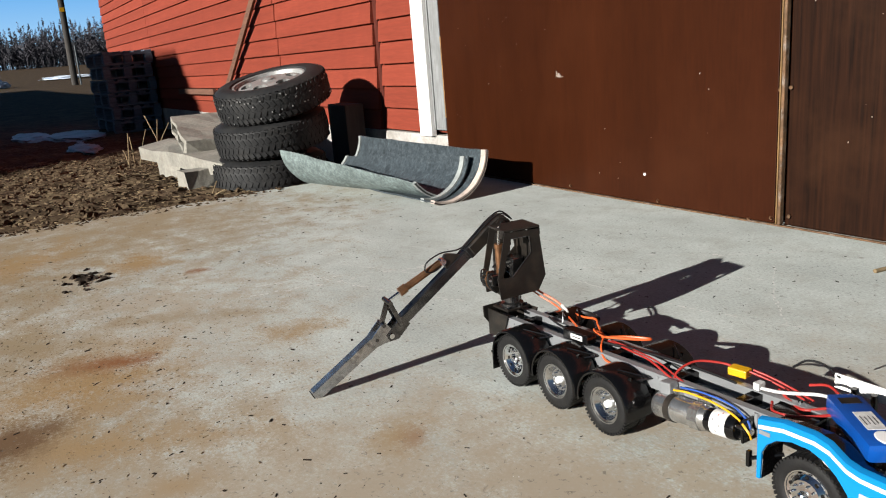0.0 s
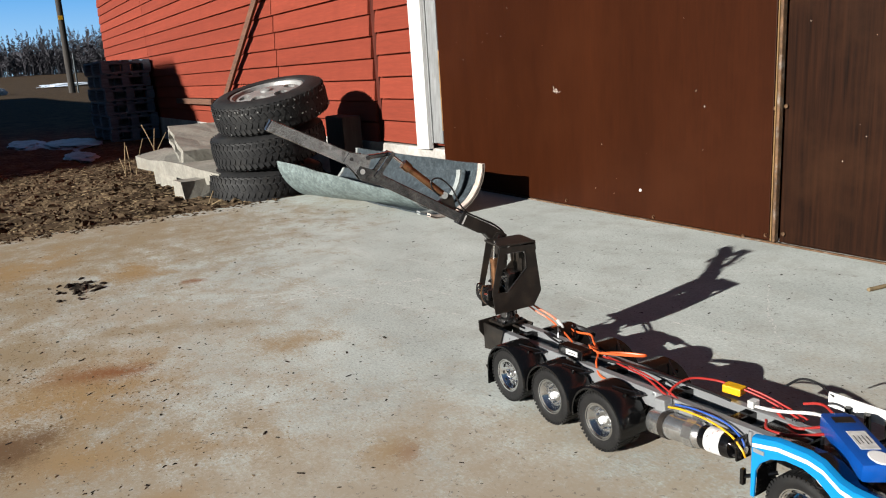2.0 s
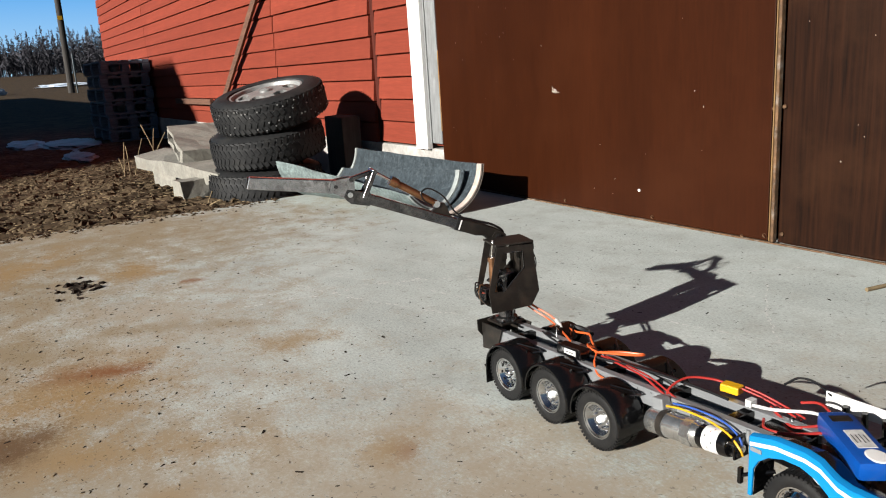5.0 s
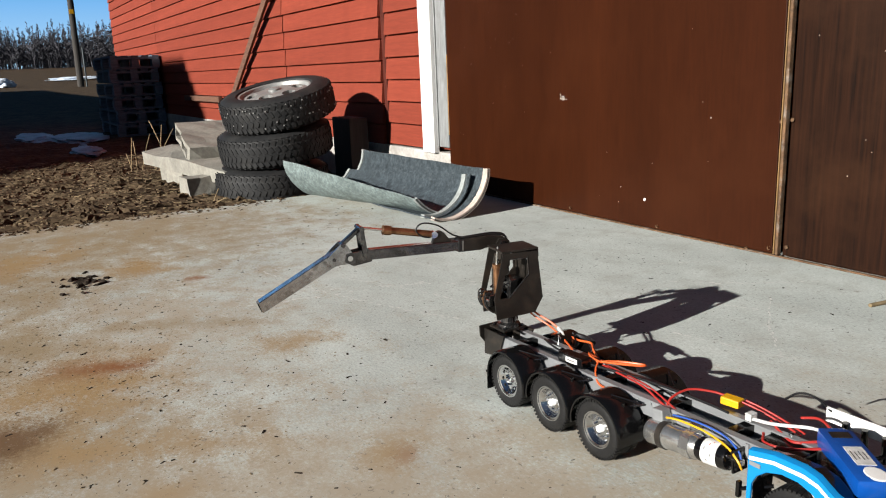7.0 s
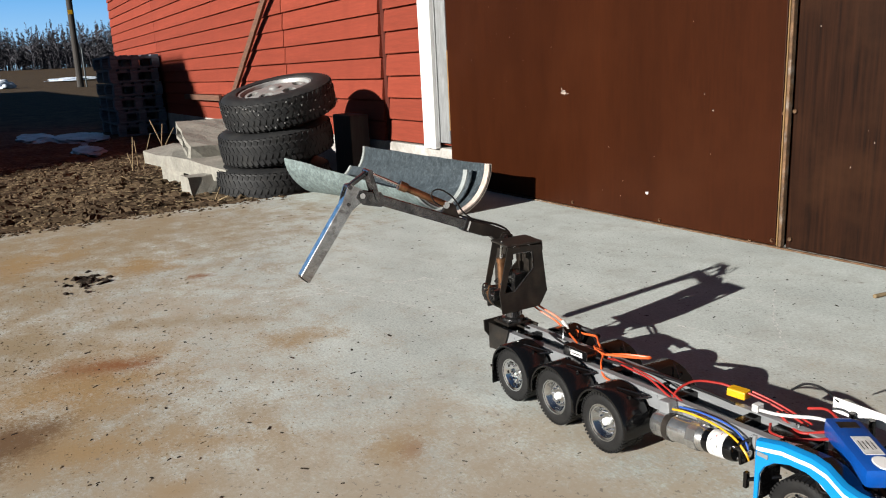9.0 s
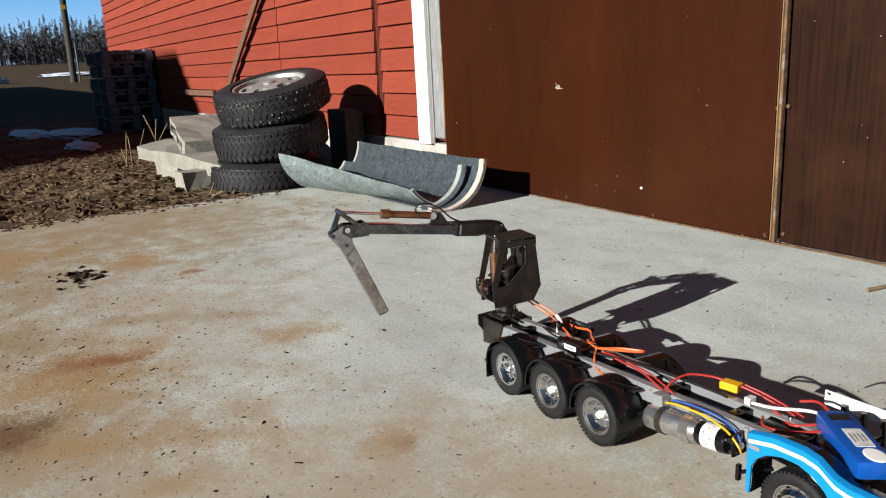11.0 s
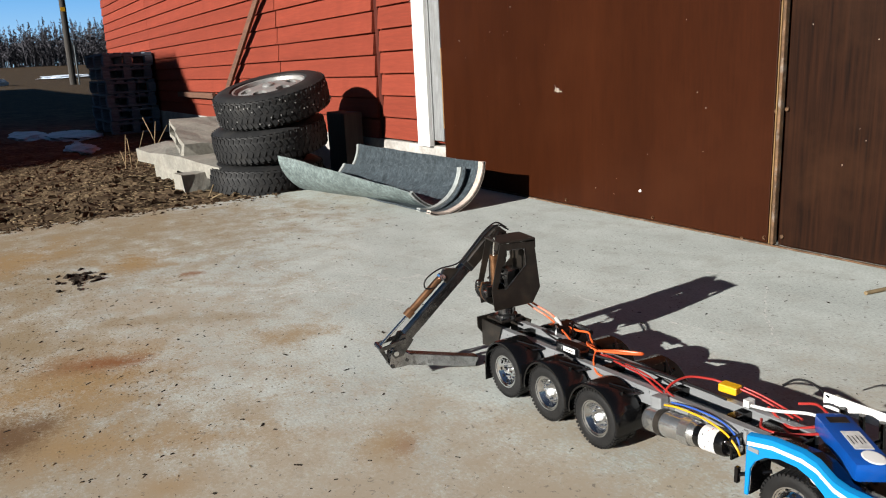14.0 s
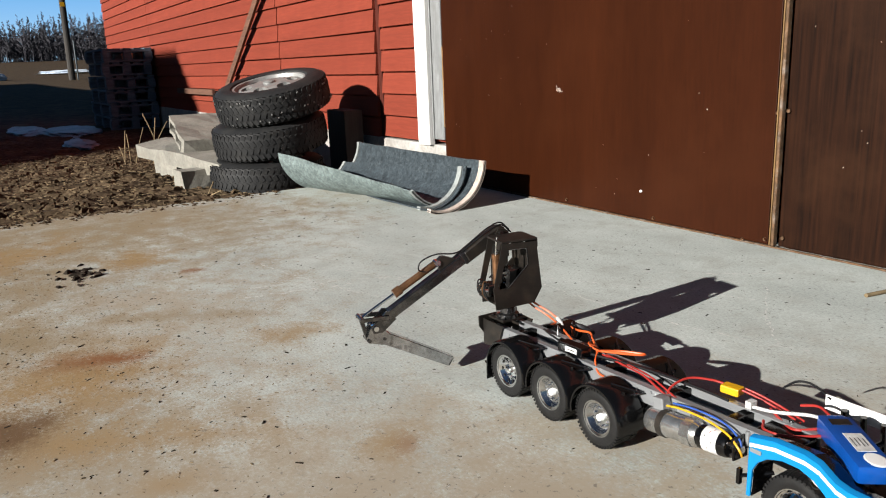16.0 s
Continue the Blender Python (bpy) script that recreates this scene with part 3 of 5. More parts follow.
def road_tyre(z, tilt, studs):
    """A car wheel lying flat: treaded tyre, alloy rim, hub; radius 0.29."""
    R, W = 0.298, 0.172
    root = empty("car_wheel", (0, 0, 0), "studded black winter tyre with silver alloy rim, tilted atop a stack" if studs else "worn black winter tyre on a rim, lying in a stack", "car wheel", "stacked car wheels")
    prof = [(0.185, -W / 2 + 0.022), (0.20, -W / 2 + 0.004), (0.235, -W / 2), (0.262, -W / 2 + 0.006), (0.284, -W / 2 + 0.020), (R - 0.009, -W / 2 + 0.036), (R - 0.0045, -0.015), (R - 0.0045, 0.015), (R - 0.009, W / 2 - 0.036), (0.284, W / 2 - 0.020), (0.262, W / 2 - 0.006), (0.235, W / 2), (0.20, W / 2 - 0.004), (0.185, W / 2 - 0.022), (0.180, 0)]
    part("tyre", lathe(prof, 72, closed=True), RUBBER, root, smooth=True)
    tread = bmesh.new()
    count = 58
    for i in range(count):
        a = 2 * math.pi * i / count
        for row, (z0, h, skew, wid) in enumerate(((-0.050, 0.022, 0.35, 0.021), (-0.017, 0.027, -0.5, 0.019), (0.017, 0.027, 0.5, 0.019), (0.050, 0.022, -0.35, 0.021))):
            b = a + (0.5 if row % 2 else 0) * 2 * math.pi / count
            m = Matrix.Rotation(b, 4, "Z") @ Matrix.Translation((R - (0.0118 if abs(z0) > 0.03 else 0.0084), 0, z0)) @ Matrix.Rotation(skew, 4, "X")
            own = box((0.012, wid, h), (0, 0, 0))
            own.transform(m)
            join(tread, own)
        for sgn in (-1, 1):
            own = box((0.004, 0.010, 0.017), (0, 0, 0))
            own.transform(Matrix.Rotation(a, 4, "Z") @ Matrix.Translation((R - 0.0172, 0, sgn * (W / 2 - 0.022))) @ Matrix.Rotation(sgn * 0.75, 4, "Y"))
            join(tread, own)
    part("tread", tread, RUBBER, root)
    if studs:
        pins = bmesh.new()
        for i in range(90):
            a = 2 * math.pi * (i + random.random() * 0.5) / 90
            own = box((0.004, 0.006, 0.006), (R - 0.0005, 0, random.choice((-0.055, -0.042, -0.02, 0.02, 0.042, 0.055))))
            own.transform(Matrix.Rotation(a, 4, "Z"))
            join(pins, own)
        tagged(part("studs", pins, ALLOY, root, "steel tyre studs"), kind="stuff")
    rim = [(0.186, W / 2 - 0.018), (0.190, W / 2 - 0.010), (0.180, W / 2 - 0.012), (0.172, W / 2 - 0.030), (0.165, W / 2 - 0.05), (0.165, -W / 2 + 0.02), (0.186, -W / 2 + 0.018)]
    part("rim", lathe(rim, 56), ALLOY, root, smooth=True)
    holes = []
    for k in range(6):
        a = 2 * math.pi * k / 6
        holes.append([(0.118 * math.cos(a) + 0.029 * math.cos(q) * math.cos(a) - 0.038 * math.sin(q) * math.sin(a), 0.118 * math.sin(a) + 0.029 * math.cos(q) * math.sin(a) + 0.038 * math.sin(q) * math.cos(a)) for q in [2 * math.pi * j / 12 for j in range(12)]])
    disc = prism([(0.168 * math.cos(2 * math.pi * j / 48), 0.168 * math.sin(2 * math.pi * j / 48)) for j in range(48)], W / 2 - 0.042, W / 2 - 0.028, "Z", holes)
    for v in disc.verts:
        v.co.z += 0.022 * max(0, 1 - (v.co.xy.length / 0.17) ** 2)
    part("wheel_disc", disc, ALLOY, root)
    # dark disc added behind the holes so that they look shaded
    part("rim_well", lathe([(0.0, W / 2 - 0.075), (0.168, W / 2 - 0.075), (0.168, W / 2 - 0.079), (0.0, W / 2 - 0.079)], 40), CRANE, root, "dark disc added for the shade inside the rim")
    part("hub_cap", lathe([(0, 0.006), (0.02, 0.005), (0.03, 0.0), (0.032, -0.012)], 24, "Z", (0, 0, W / 2 - 0.004)), ALLOY, root, smooth=True)
    root.matrix_basis = Matrix.Translation((-1.512 if studs else -1.53, -0.474 if studs else -0.53, z)) @ tilt
    return root


lean = Vector((0.316, 0.949, 0))
low = road_tyre(0.0, Matrix.Rotation(radians(2.0), 4, lean), False)
copy_thing(low, Matrix.Translation((-1.522, -0.500, 0.198)) @ Matrix.Rotation(radians(6.0), 4, lean) @ Matrix.Rotation(radians(6.0), 4, Vector((0.949, -0.316, 0))) @ Matrix.Rotation(1.1, 4, "Z"))
road_tyre(0.390, Matrix.Rotation(radians(10.0), 4, Vector((0.316, 0.949, 0))) @ Matrix.Rotation(radians(9.5), 4, Vector((0.949, -0.316, 0))) @ Matrix.Rotation(0.3, 4, "Z"), True)


def half_pipe(name, left, right, mat, rim_mat, label, beads=()):
    """A bent sheet between two arcs: each is x, centre y, centre z, radius, first and last angle in degrees."""
    root = empty(name, ((left[0] + right[0]) / 2, (left[1] + right[1]) / 2, 0.0), label, "pipe half", "half pipes by the door")

    def arc(s, off, k):
        a = radians(s[4] + (s[5] - s[4]) * k)
        return Vector((s[0], s[1] + (s[3] + off) * math.cos(a), s[2] + (s[3] + off) * math.sin(a)))

    def sheet(t0, t1, o0, o1, na, nt):
        bm = bmesh.new()
        grid = []
        for off in (o0, o1):
            for i in range(nt + 1):
                t = t0 + (t1 - t0) * i / nt
                row = []
                for k in range(na + 1):
                    p = arc(left, off, k / na).lerp(arc(right, off, k / na), t)
                    p += Vector((0, 0.003, 0.003)) * noise.noise(p * 9)
                    row.append(bm.verts.new(p))
                grid.append(row)
        n = nt + 1
        for i in range(nt):
            for k in range(na):
                bm.faces.new((grid[i][k], grid[i + 1][k], grid[i + 1][k + 1], grid[i][k + 1]))
                bm.faces.new((grid[n + i][k], grid[n + i][k + 1], grid[n + i + 1][k + 1], grid[n + i + 1][k]))
            for k in (0, na):
                bm.faces.new((grid[i][k], grid[i + 1][k], grid[n + i + 1][k], grid[n + i][k]))
        for i in (0, nt):
            for k in range(na):
                bm.faces.new((grid[i][k], grid[i][k + 1], grid[n + i][k + 1], grid[n + i][k]))
        bmesh.ops.recalc_face_normals(bm, faces=bm.faces)
        return bm

    part("sheet", sheet(0, 1, 0.0, 0.004, 28, 30), mat, root, smooth=True)
    for t0, t1, m in beads:
        part("rim", sheet(t0, t1, -0.006, 0.007, 28, 2), m, root, "rolled pale rim", smooth=True)


half_pipe("half_pipe", (-0.96, -0.445, 0.180, 0.176, -2, -100), (0.05, -0.412, 0.178, 0.176, -2, -112), ZINC, RIMRUST, "grey galvanised half pipe lying open side up", ((0.972, 1.0, RIMRUST), (0.0, 0.018, RIMGREY)))
half_pipe("half_pipe", (-1.0, -0.462, 0.160, 0.154, -30, -105), (-0.025, -0.428, 0.163, 0.158, -5, -104), ZINC, LABEL, "grey galvanised half pipe nested in another", ((0.955, 0.98, RIMGREY), (0.0, 0.02, RIMGREY)))
half_pipe("half_pipe", (-0.92, -0.492, 0.172, 0.186, 181, 262), (-0.07, -0.335, 0.181, 0.180, 216, 274), ZINC_OLD, LABEL, "pale weathered half pipe lying aslant on the apron", ((0.985, 1.0, RIMGREY),))


def slab(name, at, size, turn, label, cores=0):
    root = empty(name, at, label, "concrete block", "slabs by the wall")
    l, w2, h = size
    holes = []
    for k in range(cores):
        c = (k - (cores - 1) / 2) * w2 * 0.46
        holes.append([(c - w2 * 0.17, -h * 0.26), (c + w2 * 0.17, -h * 0.26), (c + w2 * 0.17, h * 0.26), (c - w2 * 0.17, h * 0.26)])
    bm = prism([(-w2 / 2, -h / 2), (w2 / 2, -h / 2), (w2 / 2, h / 2), (-w2 / 2, h / 2)], -l / 2, l / 2, "X", holes)
    bmesh.ops.subdivide_edges(bm, edges=[e for e in bm.edges if e.calc_length() > 0.15], cuts=4, use_grid_fill=True)
    for v in bm.verts:
        v.co += 0.018 * Vector((noise.noise(v.co * 9), noise.noise(v.co * 7 + Vector((5, 0, 0))), noise.noise(v.co * 7 + Vector((0, 5, 0)))))
    bm.transform(Matrix.Translation(at) @ Euler([radians(a) for a in turn]).to_matrix().to_4x4())
    part("block", bm, SLAB, root)


slab("concrete_slab", (-2.10, -0.64, 0.068), (1.22, 0.5, 0.075), (3, 1.5, 8), "pale worn concrete slab on blocks by the wall")
slab("concrete_slab", (-1.70, -0.78, -0.020), (0.12, 0.36, 0.125), (0, 0, 6), "pale concrete block under a slab")
slab("concrete_slab", (-2.35, -0.74, -0.025), (0.3, 0.3, 0.115), (0, 0, 12), "pale concrete block under a slab")
slab("concrete_slab", (-2.21, -0.54, 0.162), (0.56, 0.56, 0.098), (12, 2, 84), "pale hollow-core concrete slab leaning on another", 2)
slab("concrete_slab", (-1.85, -0.40, 0.03), (0.3, 0.25, 0.20), (0, 0, 20), "pale concrete block under a slab")

plank = empty("plank", (-4.2, 0.012, 0.2), "reddish brown board leaning along the wall", "plank")
a, b = Vector((-4.22, 0.012, 0.20)), Vector((-2.10, 0.012, 1.62))
bm = box(((b - a).length, 0.022, 0.06), (0, 0, 0), 0.003)
bm.transform(Matrix.Translation((a + b) / 2) @ Matrix.Rotation(-math.atan2(b.z - a.z, b.x - a.x), 4, "Y"))
part("board", bm, PLANK, plank)
# added dark block: fills in the black shade between tyres and pipes
shade_fill = empty("timber_block", (-1.55, -0.065, GROUND_Z), "dark block added to stand in for shade at the red wall", "timber block")
part("block", box((0.25, 0.11, 0.375), (-1.55, -0.058, 0.1075), 0.008, Euler((0, 0, radians(-2))).to_matrix()), POLE, shade_fill)
ledge = empty("ledge_board", (-5.0, 0.02, 0.34), "brown board fixed along the red wall", "board")
part("board", box((1.25, 0.03, 0.05), (-5.0, 0.018, 0.34), 0.004), PLANK, ledge)

broken = empty("wooden_stick", (1.489, -0.226, 0.0), "short pale wooden stick lying on the apron by the door", "stick")
part("shaft", rod((1.489, -0.226, 0.0048), (1.512, -0.095, 0.0048), 0.0047, 9), STRAW, broken)

# sticks, straw, clods and grit
sticks = bmesh.new()
random.seed(11)
for x, y, dx, dy, h in ((-3.3, -0.95, -0.12, 0.05, 0.22), (-3.2, -0.9, 0.14, 0.06, 0.26), (-3.35, -0.9, -0.02, 0.0, 0.2), (-3.0, -0.6, 0.3, 0.1, 0.16), (-2.9, -0.5, 0.02, 0.05, 0.28), (-3.25, -0.95, -0.3, 0.02, 0.1), (-3.1, -0.8, -0.25, 0.1, 0.3), (-2.95, -0.75, -0.3, -0.05, 0.34), (-3.05, -0.85, 0.2, 0.12, 0.3), (-1.3, -0.98, 0.12, 0.1, 0.07), (-1.25, -0.95, -0.1, 0.08, 0.09), (-1.2, -1.02, 0.16, 0.03, 0.04)):
    tube([(x, y, GROUND_Z - 0.02), (x + dx * 0.5 + 0.01, y + dy * 0.5, GROUND_Z + h * 0.55), (x + dx, y + dy, GROUND_Z + h)], 0.0032, 5, 3, sticks)
tagged(part("dry_twigs", sticks, STRAW), "dry pale twigs sticking out of the mud", "twigs", kind="stuff")


def scatter(name, count, place, size, mat, label, category, seed, flat=0.5, lift=0.0):
    random.seed(seed)
    vs, fs = [], []
    for k in range(count):
        x, y = place()
        z = (ground_height(x, y) if x < -0.93 else 0.0) + lift
        s = size * random.uniform(0.4, 1.5)
        a = random.uniform(0, 6.28)
        c, d = math.cos(a), math.sin(a)
        l, w2, h = s * random.uniform(0.8, 2.2), s * random.uniform(0.4, 0.9), s * flat * random.uniform(0.5, 1.2)
        i = len(vs)
        for px_, py_, pz in ((-l, -w2, 0), (l, -w2 * 0.7, 0), (l * 0.8, w2, 0), (-l * 0.9, w2 * 0.8, 0), (-l * 0.5, -w2 * 0.4, h), (l * 0.6, -w2 * 0.3, h * 0.8), (l * 0.4, w2 * 0.5, h), (-l * 0.5, w2 * 0.4, h * 0.7)):
            vs.append((x + c * px_ - d * py_, y + d * px_ + c * py_, z + pz - 0.0005))
        for f in ((4, 5, 6, 7), (0, 1, 5, 4), (1, 2, 6, 5), (2, 3, 7, 6), (3, 0, 4, 7)):
            fs.append(tuple(i + q for q in f))
    me = bpy.data.meshes.new(name)
    me.from_pydata(vs, [], fs)
    me.materials.append(mat)
    return tagged(new(name, me), label, category, kind="stuff")


u, g = random.uniform, random.gauss
scatter("clods", 2200, lambda: (u(-4.2, -0.95), u(-2.6, -0.75)), 0.0115, MUD, "dark mud clods strewn on the ground", "clods", 21, 0.9)
scatter("dead_grass", 3600, lambda: (u(-4.4, -0.93), u(-2.6, -0.7)), 0.008, STRAW, "flattened pale dead grass on the mud", "grass", 22, 0.25, 0.004)
scatter("edge_debris", 500, lambda: (-0.93 + abs(g(0, 0.05)), u(-2.3, -0.7)), 0.006, MUD, "crumbs of mud along the apron edge", "debris", 23, 0.7)
scatter("leaf_litter", 52, lambda: (g(0.075, 0.045), g(-1.635, 0.035)), 0.0088, DIRT, "small heap of dark leaf litter on the apron", "leaves", 24, 0.7)
scatter("grit", 900, lambda: (u(-0.8, 2.0), u(-1.95, -0.1)), 0.0017, DIRT, "dark grit strewn over the apron", "grit", 25, 0.6)
scatter("grit", 380, lambda: (g(0.85, 0.5), g(-1.70, 0.2)), 0.0019, DIRT, "dark grit strewn over the apron", "grit", 26, 0.6)
scatter("sand", 4500, lambda: (g(0.45, 0.5), g(-1.74, 0.2)), 0.0017, STRAW, "coarse sand scattered over the apron", "sand", 27, 0.6)
scatter("soil_crumbs", 2600, lambda: (g(0.55, 0.42), g(-1.78, 0.16)), 0.0011, SOIL, "brown soil crumbs strewn over the sandy apron", "soil", 41, 0.6)
scatter("grit", 150, lambda: (u(-0.8, 2.2), u(-1.95, -0.15)), 0.0032, DIRT, "dark grit strewn over the apron", "grit", 31, 0.5)
random.seed(50)
pits = [(u(0.2, 1.7), u(-1.8, -0.4)) for k in range(90)]


def in_pits():
    x, y = random.choice(pits)
    return x + g(0, 0.012), y + g(0, 0.022)


scatter("pit_marks", 1300, in_pits, 0.0016, DIRT, "dark pits and crumbs in clusters on the apron", "pits", 36, 0.25)
scatter("bark_chips", 100, lambda: (g(0.55, 0.42), g(-1.70, 0.16)), 0.0032, DIRT, "dark bark chips lying on the apron", "chips", 33, 0.45)
scatter("bark_chips", 46, lambda: (g(1.35, 0.45), g(-1.55, 0.2)), 0.0026, DIRT, "dark bark chips lying on the apron", "chips", 34, 0.45)
scatter("pale_grit", 300, lambda: (u(0.1, 2.1), u(-1.95, -1.2)), 0.0010, SCRATCH, "pale grit strewn over the apron", "grit", 35, 0.6)
scatter("grit", 60, lambda: (g(-0.35, 0.25), g(-0.75, 0.12)), 0.0045, DIRT, "flat dark crumbs by the tyres", "grit", 28, 0.2)


def scratches():
    random.seed(40)
    vs, fs = [], []
    runs = [((0.587, -1.36), (0.658, -1.018), 0.009), ((0.658, -1.018), (0.79, -0.80), 0.010), ((0.52, -1.30), (0.70, -0.90), 0.006), ((0.30, -1.20), (1.0, -0.98), 0.006), ((0.45, -1.08), (1.15, -0.86), 0.004), ((0.75, -0.80), (1.35, -0.42), 0.005), ((1.02, -0.45), (1.32, -0.10), 0.006),
            ((1.05, -0.12), (0.90, -0.35), 0.004), ((0.62, -0.58), (0.80, -0.50), 0.006), ((0.9, -0.7), (1.6, -0.6), 0.004), ((0.2, -0.9), (0.75, -0.72), 0.003), ((1.3, -0.3), (1.55, -0.62), 0.004), ((0.25, -1.25), (0.27, -1.12), 0.002)]
    for (x0, y0), (x1, y1), wide in runs:
        nx, ny = -(y1 - y0), x1 - x0
        ln = math.hypot(nx, ny)
        nx, ny = nx / ln, ny / ln
        bend = random.uniform(-0.05, 0.05)
        n = int(ln / 0.012)
        for i in range(n):
            if random.random() < 0.3:
                continue
            a, c = i / n, (i + random.uniform(0.5, 1.3)) / n
            wd = wide * random.uniform(0.4, 1.1)
            o = random.gauss(0, wide * 0.5)
            k = len(vs)
            for q, s in ((a, -1), (c, -1), (c, 1), (a, 1)):
                d = bend * 4 * q * (1 - q) + o + s * wd / 2
                vs.append((x0 + (x1 - x0) * q + nx * d, y0 + (y1 - y0) * q + ny * d, 0.0002))
            fs.append((k, k + 1, k + 2, k + 3))
    me = bpy.data.meshes.new("scratch_marks")
    me.from_pydata(vs, [], fs)
    me.materials.append(SCRATCH)
    tagged(new("scratch_marks", me), "pale drag marks scraped on the concrete apron", "scratches", kind="stuff")


scratches()


# ---- the model truck ----
TY = -1.078                     # its centre line; it faces along x
TN = TY + 0.013                 # reference line of the near side
AXLES = (1.418, 1.524, 1.630)
FRONT_X = 1.926
truck = empty("model_truck", (1.6, TY, 0.0), "radio-controlled model truck with bare aluminium chassis and blue front wing", "model truck")


def channel(x0, x1, y, side, name):
    t, h, f = 0.0018, 0.024, 0.011
    z0 = 0.077
    sec = [(0, 0), (f, 0), (f, t), (t, t), (t, h - t), (f, h - t), (f, h), (0, h)]
    bm = prism([(y - side * a, z0 + b) for a, b in sec], x0, x1, "X")
    return part(name, bm, ALU, truck, "silver aluminium chassis rail")


near = channel(1.315, 1.895, TY - 0.029, -1, "chassis_rail")
far = channel(1.315, 1.895, TY + 0.029, 1, "chassis_rail")
for x in (1.36, 1.471, 1.577, 1.70, 1.80, 1.885):
    part("cross_member", box((0.014, 0.055, 0.014), (x, TY, 0.086), 0.001), PLASTIC, truck)
for i in range(22):
    for y in (TY - 0.0295, TY + 0.0295):
        part("rivet", lathe([(0, 0.0012), (0.0016, 0.0008), (0.002, -0.0005)], 8, "Y", (1.335 + i * 0.025, y, 0.093)), ALU, near if y < TY else far)
for x in AXLES:
    part("axle", rod((x, TN - 0.078, 0.044), (x - 0.012, TY + 0.06, 0.044), 0.006), PLASTIC, truck)
    part("differential", lathe([(0, -0.016), (0.01, -0.014), (0.015, 0), (0.01, 0.014), (0, 0.016)], 14, "Y", (x, TY, 0.044)), PLASTIC, truck, smooth=True)
    for s in (-1, 1):
        part("leaf_spring", tube([(x - 0.045, TY + s * 0.032, 0.068), (x, TY + s * 0.032, 0.056), (x + 0.045, TY + s * 0.032, 0.068)], 0.0035, 6, 5), PLASTIC, truck)
part("drive_shaft", rod((1.42, TY, 0.05), (1.82, TY, 0.07), 0.004), STEEL, truck)
part("front_axle", rod((FRONT_X, TN - 0.06, 0.044), (FRONT_X, TY + 0.06, 0.044), 0.005), PLASTIC, truck)


def model_wheel(front, style):
    """A truck model wheel with its face at y = 0, looking to -y."""
    R, W = 0.0437, (0.026 if front else 0.043)
    k = 1 if front else 0
    dish = 0.012 if not front else -0.004
    prof = [(0.0, dish), (0.008, dish), (0.012, dish + 0.001), (0.017, dish + 0.002 if front else dish), (0.0225, 0.004), (0.031, 0.001), (0.0255, 0.002), (0.0255, W - 0.003), (0.023, W - 0.002), (0.0, W - 0.006)]
    rim = lathe([(r, -h) for r, h in prof], 40, "Y")
    wheel = part("wheel", rim, DISH if style == 2 else CHROME, None, "chromed wheel", smooth=True)
    tyre = [(0.0250, 0.003), (0.0290, 0.0005), (0.0350, 0.0), (0.0400, 0.0015), (0.0418, 0.005), (0.0422, W / 2), (0.0418, W - 0.005), (0.040, W - 0.0015), (0.035, W), (0.029, W - 0.0005), (0.025, W - 0.003)]
    t = part("tyre", lathe([(r, -h) for r, h in tyre], 48, "Y", closed=True), MINIRUBBER, wheel, "black treaded rubber tyre", smooth=True)
    lugs = bmesh.new()
    n = 46
    for i in range(n):
        a = 2 * math.pi * i / n
        for r_, y in enumerate((0.006, W - 0.006) if not front else (0.0055, W - 0.0055)):
            own = box((0.0034, 0.0095, 0.0034), (R - 0.0017 - 0.0011 * k, y, 0))
            own.transform(Matrix.Rotation(a + r_ * math.pi / n, 4, "Y"))
            join(lugs, own)
        own = box((0.0022, W * 0.35, 0.0026), (R - 0.0022, W / 2, 0))
        own.transform(Matrix.Rotation(a, 4, "Y"))
        join(lugs, own)
    part("tread", lugs, MINIRUBBER, wheel)
    hub = lathe([(0.0, 0.009), (0.0032, 0.0086), (0.0050, 0.007), (0.0058, 0.0), (0.0072, -0.002)], 20, "Y", (0, dish + 0.001, 0))
    part("hub_cap", hub, HUB if style == 2 else CHROME, wheel, "bright hub cap", smooth=True)
    for i in range(10):
        a = 2 * math.pi * i / 10
        c = (0.0135 * math.cos(a), dish + 0.0, 0.0135 * math.sin(a))
        part("wheel_nut", lathe([(0, 0.0035), (0.0012, 0.003), (0.0016, -0.001)], 6, "Y", c), CHROME, wheel)
    if style != 2:
        # black discs stand in for the darkness of hand holes; nothing is cut
        for i in range(10):
            a = 2 * math.pi * (i + 0.5) / 10
            c = (0.0195 * math.cos(a), dish * 0.55 + 0.001 if not front else 0.0005, 0.0195 * math.sin(a))
            part("hand_hole", lathe([(0, 0.001), (0.0024, 0.0006), (0.0026, -0.001)], 10, "Y", c), PLASTIC, wheel)
    return wheel


def put_wheel(proto, x, near_side, first):
    y = TN - 0.093 if near_side else TY + 0.075
    x -= 0.0 if near_side else 0.012
    if proto.name.startswith("front"):
        y = TN - 0.074 if near_side else TY + 0.074
    m = Matrix.Translation(Vector((x, y, 0.0437)) - origin(truck)) @ (Matrix() if near_side else Matrix.Rotation(math.pi, 4, "Z")) @ Matrix.Rotation(x * 9.0, 4, "Y")
    if first:
        proto.parent = truck
        proto.matrix_basis = m
        return proto
    c = copy_thing(proto, m)
    c.parent = truck
    return c


